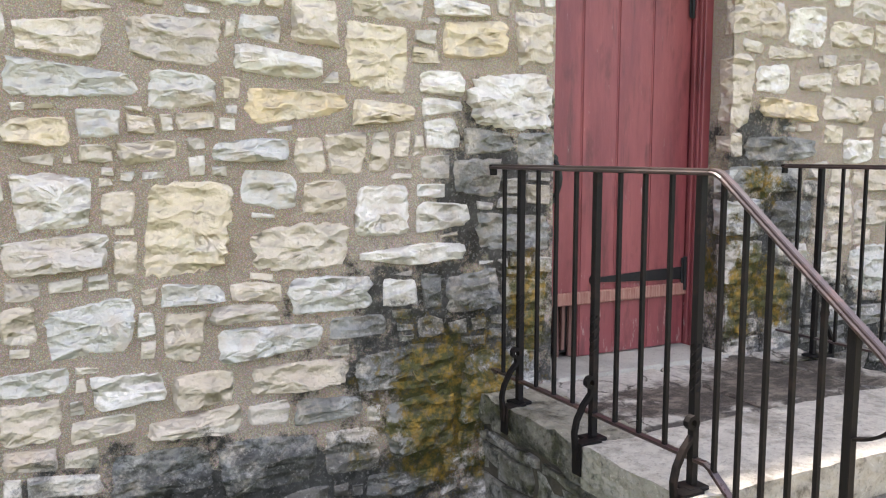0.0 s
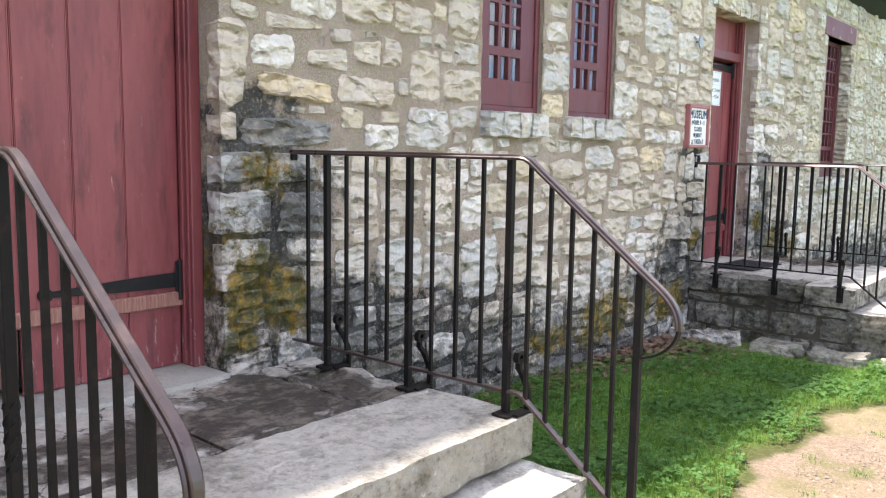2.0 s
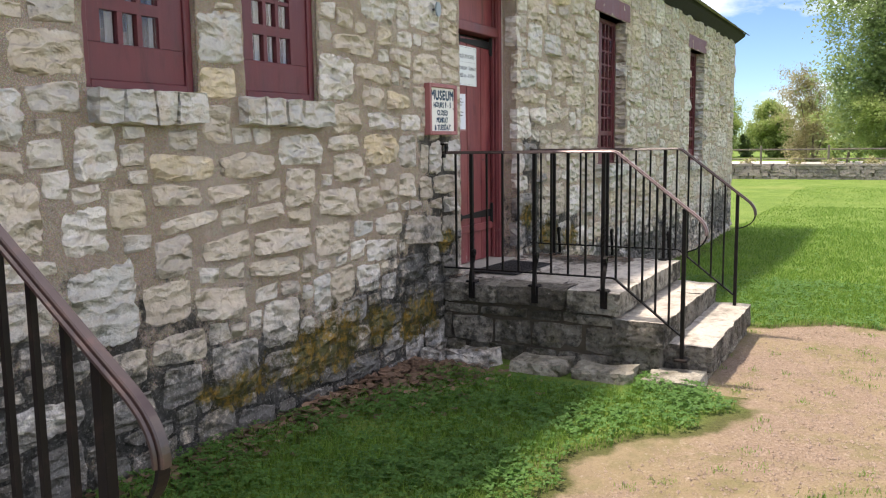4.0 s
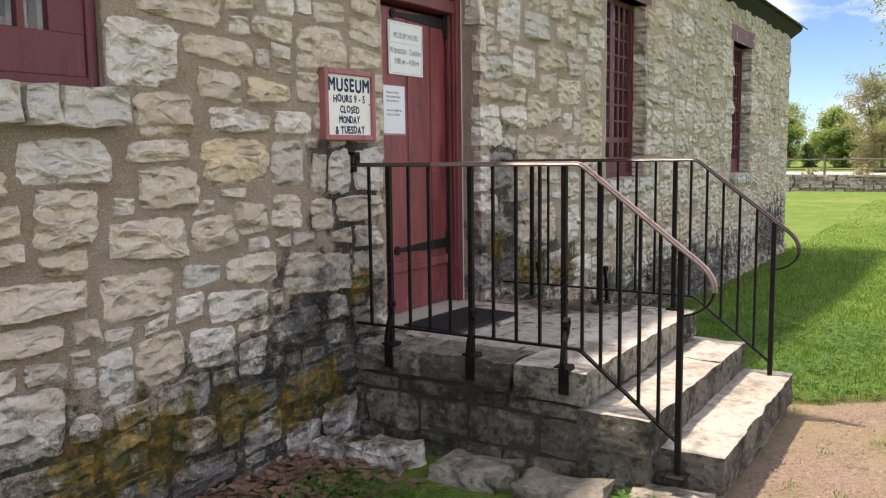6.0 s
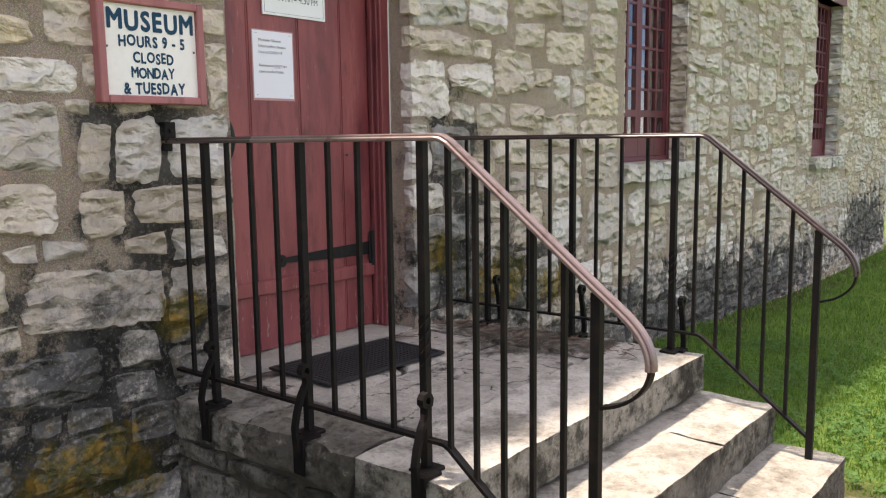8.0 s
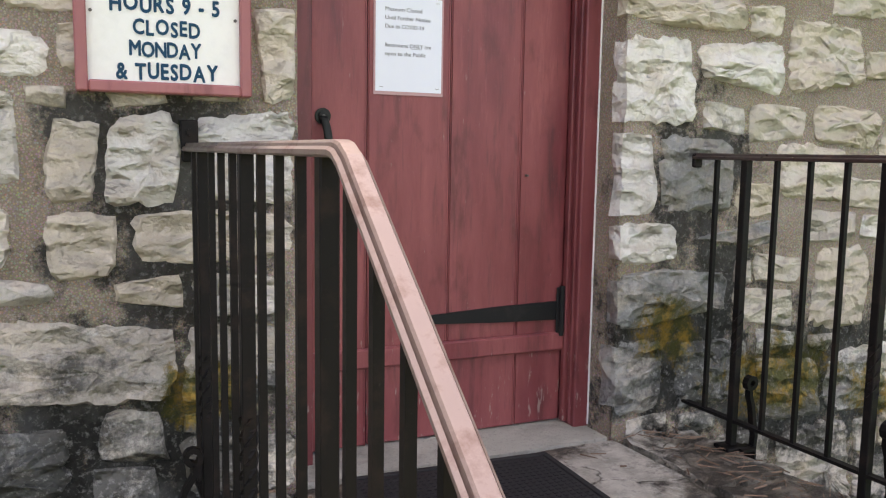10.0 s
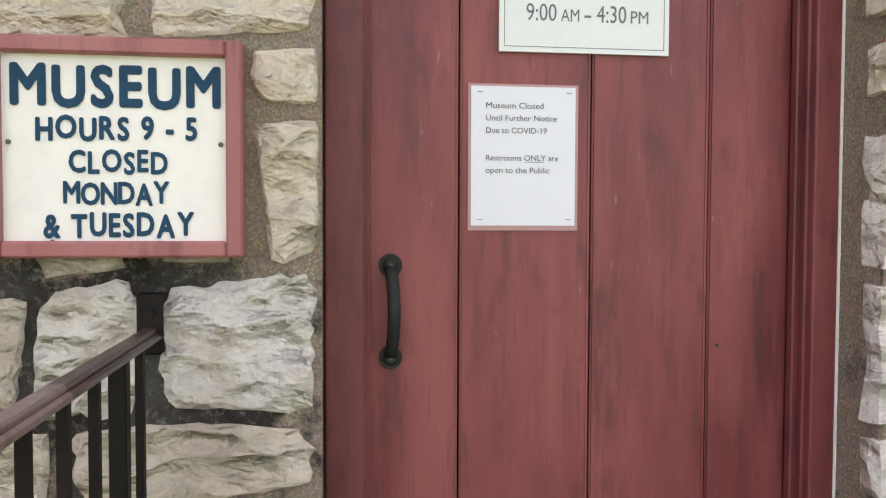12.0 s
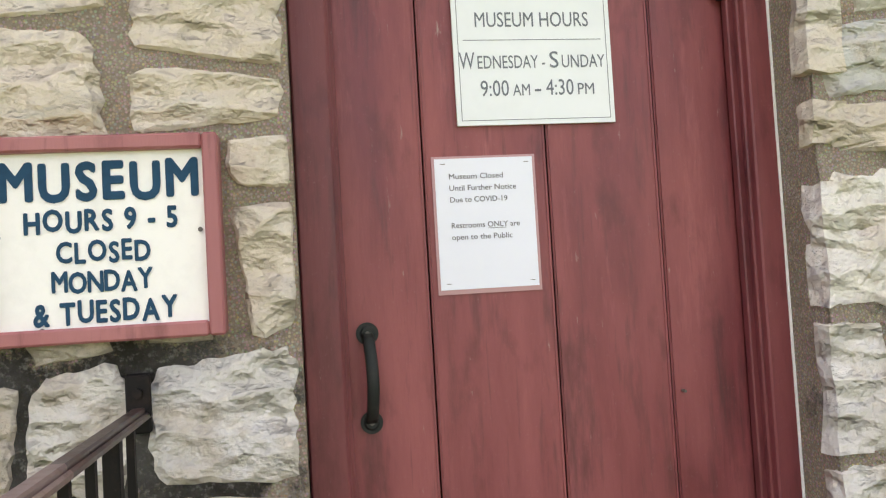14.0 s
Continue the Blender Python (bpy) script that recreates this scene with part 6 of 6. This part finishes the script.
# the rest of the rubble, large stones first
rw = random.Random(21)
for size, tries, gap in ((1.0, 6000, 0.010), (0.8, 10000, 0.010), (0.6, 18000, 0.009), (0.45, 26000, 0.008), (0.34, 36000, 0.008), (0.24, 30000, 0.007), (0.17, 40000, 0.006), (0.12, 30000, 0.005)):
    for _ in range(tries):
        w = rw.uniform(0.22, 0.40) * size
        h = w * rw.uniform(0.40, 0.95)
        x, z = rw.uniform(LEFT_X + w, END_X - w / 2 - 0.01), rw.uniform(-0.4, WALL_TOP - h / 2)
        if x < -0.6 and rw.random() < 0.6:
            continue
        if x > 9.6:
            w, h = w * 1.25, h * 1.2
            if size < 0.5 and rw.random() < 0.75:
                continue
        if size < 0.2 and (not -0.3 < x < 2.4 or rw.random() < 0.4):
            continue
        if size < 0.3 and 3.4 < x < 11 and rw.random() < 0.7:
            continue
        s = cells(x - w / 2 - gap, x + w / 2 + gap, z - h / 2 - gap, z + h / 2 + gap)
        if taken[s].any():
            continue
        taken[s] = True
        near = 0.0 < x < 4.6 or 7.0 < x < 10.6
        mix = (7, 2, 3, 1.4, 1.6, 0.2) if z > 1.1 else (2, 4, 3, 0.3, 4, 2)
        kind = rw.choices("CWGYBD", mix)[0] if near and size > 0.5 else None
        BEDS.append((x, z, w, h, kind, 0.030 if x < 9.6 else 0.045))

box_of = np.array([(x - w / 2, x + w / 2, z - h / 2, z + h / 2) for x, z, w, h, _, _ in BEDS])


def cut(poly, px, pz, nx_, nz_):
    """What is left of a polygon behind a line through (px, pz) with the normal given."""
    out = []
    for i, (ax, az) in enumerate(poly):
        bx, bz = poly[(i + 1) % len(poly)]
        da, db = (ax - px) * nx_ + (az - pz) * nz_, (bx - px) * nx_ + (bz - pz) * nz_
        if da <= 0:
            out.append((ax, az))
        if (da < 0 < db) or (db < 0 < da):
            f = da / (da - db)
            out.append((ax + (bx - ax) * f, az + (bz - az) * f))
    return out


def bed_outline(i):
    """The outline of one stone, dressed to fit between its neighbours."""
    x, z, w, h, kind, grow = BEDS[i]
    x0, x1, z0, z1 = box_of[i]
    rs = random.Random(9000 + i)
    poly = [(x0 - grow, z0 - grow), (x1 + grow, z0 - grow), (x1 + grow, z1 + grow), (x0 - grow, z1 + grow)]
    # sides out of square
    for px, pz, nx_, nz_ in ((x0 - grow, z, -1, rs.uniform(-0.25, 0.25)), (x1 + grow, z, 1, rs.uniform(-0.25, 0.25)), (x, z0 - grow, rs.uniform(-0.14, 0.14), -1), (x, z1 + grow, rs.uniform(-0.14, 0.14), 1)):
        poly = cut(poly, px, pz, nx_, nz_)
    # broken corners
    for sx in (-1, 1):
        for sz in (-1, 1):
            if rs.random() < 0.55:
                c = rs.uniform(0.10, 0.42)
                poly = cut(poly, x + sx * (w / 2 + grow) - sx * c * w * 0.5, z + sz * (h / 2 + grow), sx * rs.uniform(0.5, 1.4) * h, sz * w * rs.uniform(0.6, 1.2))
    reach = 0.10
    near = np.nonzero((box_of[:, 0] < x1 + reach) & (box_of[:, 1] > x0 - reach) & (box_of[:, 2] < z1 + reach) & (box_of[:, 3] > z0 - reach))[0]
    for j in near:
        if j == i:
            continue
        a0, a1, b0, b1 = box_of[j]
        rp = random.Random(int(min(i, j)) * 7919 + int(max(i, j)))
        tilt, joint = rp.uniform(-0.16, 0.16), rp.uniform(0.003, 0.010)
        sx, sz = (1 if a0 + a1 > x0 + x1 else -1), (1 if b0 + b1 > z0 + z1 else -1)
        gx = a0 - x1 if sx > 0 else x0 - a1
        gz = b0 - z1 if sz > 0 else z0 - b1
        mx = (x1 + a0) / 2 if sx > 0 else (x0 + a1) / 2
        mz = (z1 + b0) / 2 if sz > 0 else (z0 + b1) / 2
        if gx > 0 and gz > 0:
            n = Vector((sx * max(gx, 0.01), sz * max(gz, 0.01))).normalized()
        elif gx >= gz:
            n, mz = Vector((sx, sx * tilt)).normalized(), (max(z0, b0) + min(z1, b1)) / 2
        else:
            n, mx = Vector((sz * tilt, sz)).normalized(), (max(x0, a0) + min(x1, a1)) / 2
        got = cut(poly, mx - n.x * joint, mz - n.y * joint, n.x, n.y)
        if len(got) > 2:
            poly = got
    for a0, a1, b0, b1 in KEEP_OUT:
        if poly and x1 > a0 - 0.1 and x0 < a1 + 0.1 and z1 > b0 - 0.1 and z0 < b1 + 0.1:
            for gap, px, pz, nx_, nz_ in sorted(((a0 - x, a0 - 0.004, z, 1, 0), (x - a1, a1 + 0.004, z, -1, 0), (b0 - z, x, b0 - 0.004, 0, 1), (z - b1, x, b1 + 0.004, 0, -1)), reverse=True)[:1]:
                poly = cut(poly, px, pz, nx_, nz_)
    return poly, rs


def bed_stone(i, fine):
    """Verts and faces of a split stone, in metres about its middle: an angular face that breaks off sharply at a chipped edge."""
    x, z, w, h, kind, grow = BEDS[i]
    poly, rs = bed_outline(i)
    if len(poly) < 3:
        return None
    cx, cz = sum(p[0] for p in poly) / len(poly), sum(p[1] for p in poly) / len(poly)
    step = 0.024 if fine else 0.040
    rim = []
    for k, (ax, az) in enumerate(poly):
        bx, bz = poly[(k + 1) % len(poly)]
        length = math.hypot(bx - ax, bz - az)
        if length < 0.004:
            continue
        n = max(1, round(length / step))
        for q in range(n):
            f = q / n
            inward = rs.uniform(0.0, 0.085) + (0.05 if q == 0 else 0.0) + (rs.uniform(0.03, 0.09) if rs.random() < 0.10 else 0.0)
            rim.append(((ax + (bx - ax) * f - cx) * (1 - inward), (az + (bz - az) * f - cz) * (1 - inward)))
    n = len(rim)
    if n < 4:
        return None
    depth = rs.uniform(0.026, 0.052) * min(1.15, 0.45 + w * 2.4)
    flush = 7.7 < x < 8.35 and 1.50 < z < 1.95
    if flush:
        depth = 0.014
    planes = [(rs.uniform(0.75, 1.25), rs.uniform(-1.7, 1.7), rs.uniform(-1.9, 1.9)) for _ in range(6)]
    ledges = [(rs.uniform(-0.4, 0.4), rs.uniform(-0.5, 0.5), rs.uniform(0.10, 0.36)) for _ in range(3)]

    def height(px, pz):
        u, v = px / w, pz / h
        t = min(p + a * u + b * v for p, a, b in planes)
        for lw, tilt, drop in ledges:
            t += -drop * 0.5 if v > lw + tilt * u + 0.06 * math.sin(11 * u + lw * 20) else drop * 0.25
        t += 0.28 * noise.noise(Vector((px * 16 + i, pz * 22, i * 0.37)))
        return max(0.0165, 0.4 * depth, t * depth)

    rings = 4 if fine else (3 if w > 0.13 else 2)
    v = [(px, 0.025, pz) for px, pz in rim]
    v += [(px, -min(0.45 * height(px, pz), 0.014) - rs.uniform(0.0, 0.004), pz) for px, pz in rim]
    for k in range(1, rings):
        f = 1 - 0.09 - (k - 1) / (rings - 0.4)
        for px, pz in rim:
            g = f * rs.uniform(0.92, 1.05)
            v.append((px * g, -height(px * g, pz * g), pz * g))
    v.append((0, -height(0, 0), 0))
    faces = []
    for ring in range(rings):
        for k in range(n):
            j = (k + 1) % n
            a, b, c, d = ring * n + k, ring * n + j, (ring + 1) * n + j, (ring + 1) * n + k
            if ring == 0:
                faces.append((a, b, c, d))
            elif rs.random() < 0.5:
                faces += [(a, b, c), (a, c, d)]
            else:
                faces += [(a, b, d), (b, c, d)]
    last = rings * n
    faces += [(last + k, last + (k + 1) % n, last + n) for k in range(n)]
    return (cx, cz), v, faces


piece_count = 0
fill_v, fill_f = [], []
for i, (x, z, w, h, kind, grow) in enumerate(BEDS):
    single = kind is not None and piece_count < 300
    got = bed_stone(i, single)
    if got is None:
        continue
    (cx, cz), v, f = got
    f = [tuple(reversed(q)) for q in f]
    if single:
        me = bpy.data.meshes.new("stone")
        me.from_pydata(v, [], f)
        me.materials.append(STONE[kind])
        ob = new("stone", me)
        ob.location = (cx, WALL, cz)
        ob.parent = wall_front
        piece_count += 1
    else:
        n = len(fill_v)
        fill_v.extend((px + cx, py + WALL, pz + cz) for px, py, pz in v)
        fill_f.extend(tuple(q + n for q in face) for face in f)
me = bpy.data.meshes.new("rubble")
me.from_pydata(fill_v, [], fill_f)
me.materials.append(STONE_FILL)
rubble = new("rubble", me)
rubble.parent = wall_front
tagged(rubble, "smaller mixed limestone rubble set in the mortar", kind="stuff")

# corner stones that turn into the door reveals
rq = random.Random(31)
for xe, spans in ((9.41, ((1.48, 1.74, "W"), (1.18, 1.45, "W"), (1.04, 1.155, "W"), (0.83, 0.98, "D"), (0.55, 0.76, "D"), (1.80, 1.90, "C"), (1.95, 2.2, "C"), (2.25, 2.5, "W"))),
                  (3.385, ((1.65, 1.97, "C"), (1.51, 1.60, "C"), (1.31, 1.43, "B"), (1.10, 1.28, "B"), (0.86, 1.06, "G"), (0.58, 0.80, "G"), (2.08, 2.24, "C"), (2.3, 2.55, "W")))):
    for z0, z1, kind in spans:
        ob = part("corner_stone", rough_block(xe - rq.uniform(0.006, 0.014), xe + 0.07, WALL - rq.uniform(0.018, 0.030), WALL + rq.uniform(0.03, 0.095), z0, z1, z0 * 3 + xe, 0.010, 0.045, 0.012), STONE[kind])
        ob.parent = wall_front

# the mortar's own uneven face, pressed over the stones' edges
def graded(lo, hi, fine0, fine1, fine, coarse, stops):
    out = list(np.arange(lo, fine0, coarse)) + list(np.arange(fine0, fine1, fine)) + list(np.arange(fine1, hi, coarse)) + [hi]
    for stop in stops:
        k = min(range(len(out)), key=lambda q: abs(out[q] - stop))
        out[k] = stop
    return sorted(set(round(float(q), 4) for q in out))


mxs = graded(-1.5, END_X, 0.0, 11.0, 0.02, 0.05, [q for o in OPENINGS for q in o[:2]])
mzs = graded(-0.4, WALL_TOP, -0.3, 2.3, 0.02, 0.05, [q for o in OPENINGS for q in o[2:]])
mv = []
for z in mzs:
    for x in mxs:
        p = Vector((x, z, 0))
        mv.append((x, WALL - 0.0085 - 0.0075 * noise.noise(p * 9) - 0.0035 * noise.noise(p * 31), z))
mn = len(mxs)
mf = []
for j in range(len(mzs) - 1):
    for i in range(mn - 1):
        x, z = (mxs[i] + mxs[i + 1]) / 2, (mzs[j] + mzs[j + 1]) / 2
        if not any(a < x < b and c < z < d for a, b, c, d in OPENINGS):
            mf.append((j * mn + i, j * mn + i + 1, (j + 1) * mn + i + 1, (j + 1) * mn + i))
me = bpy.data.meshes.new("mortar_face")
me.from_pydata(mv, [], mf)
me.materials.append(MORTAR)
me.polygons.foreach_set("use_smooth", [True] * len(mf))
mortar_face = new("mortar_face", me)
mortar_face.parent = wall_front
mortar_face["label"] = "rough tan lime mortar between the stones"
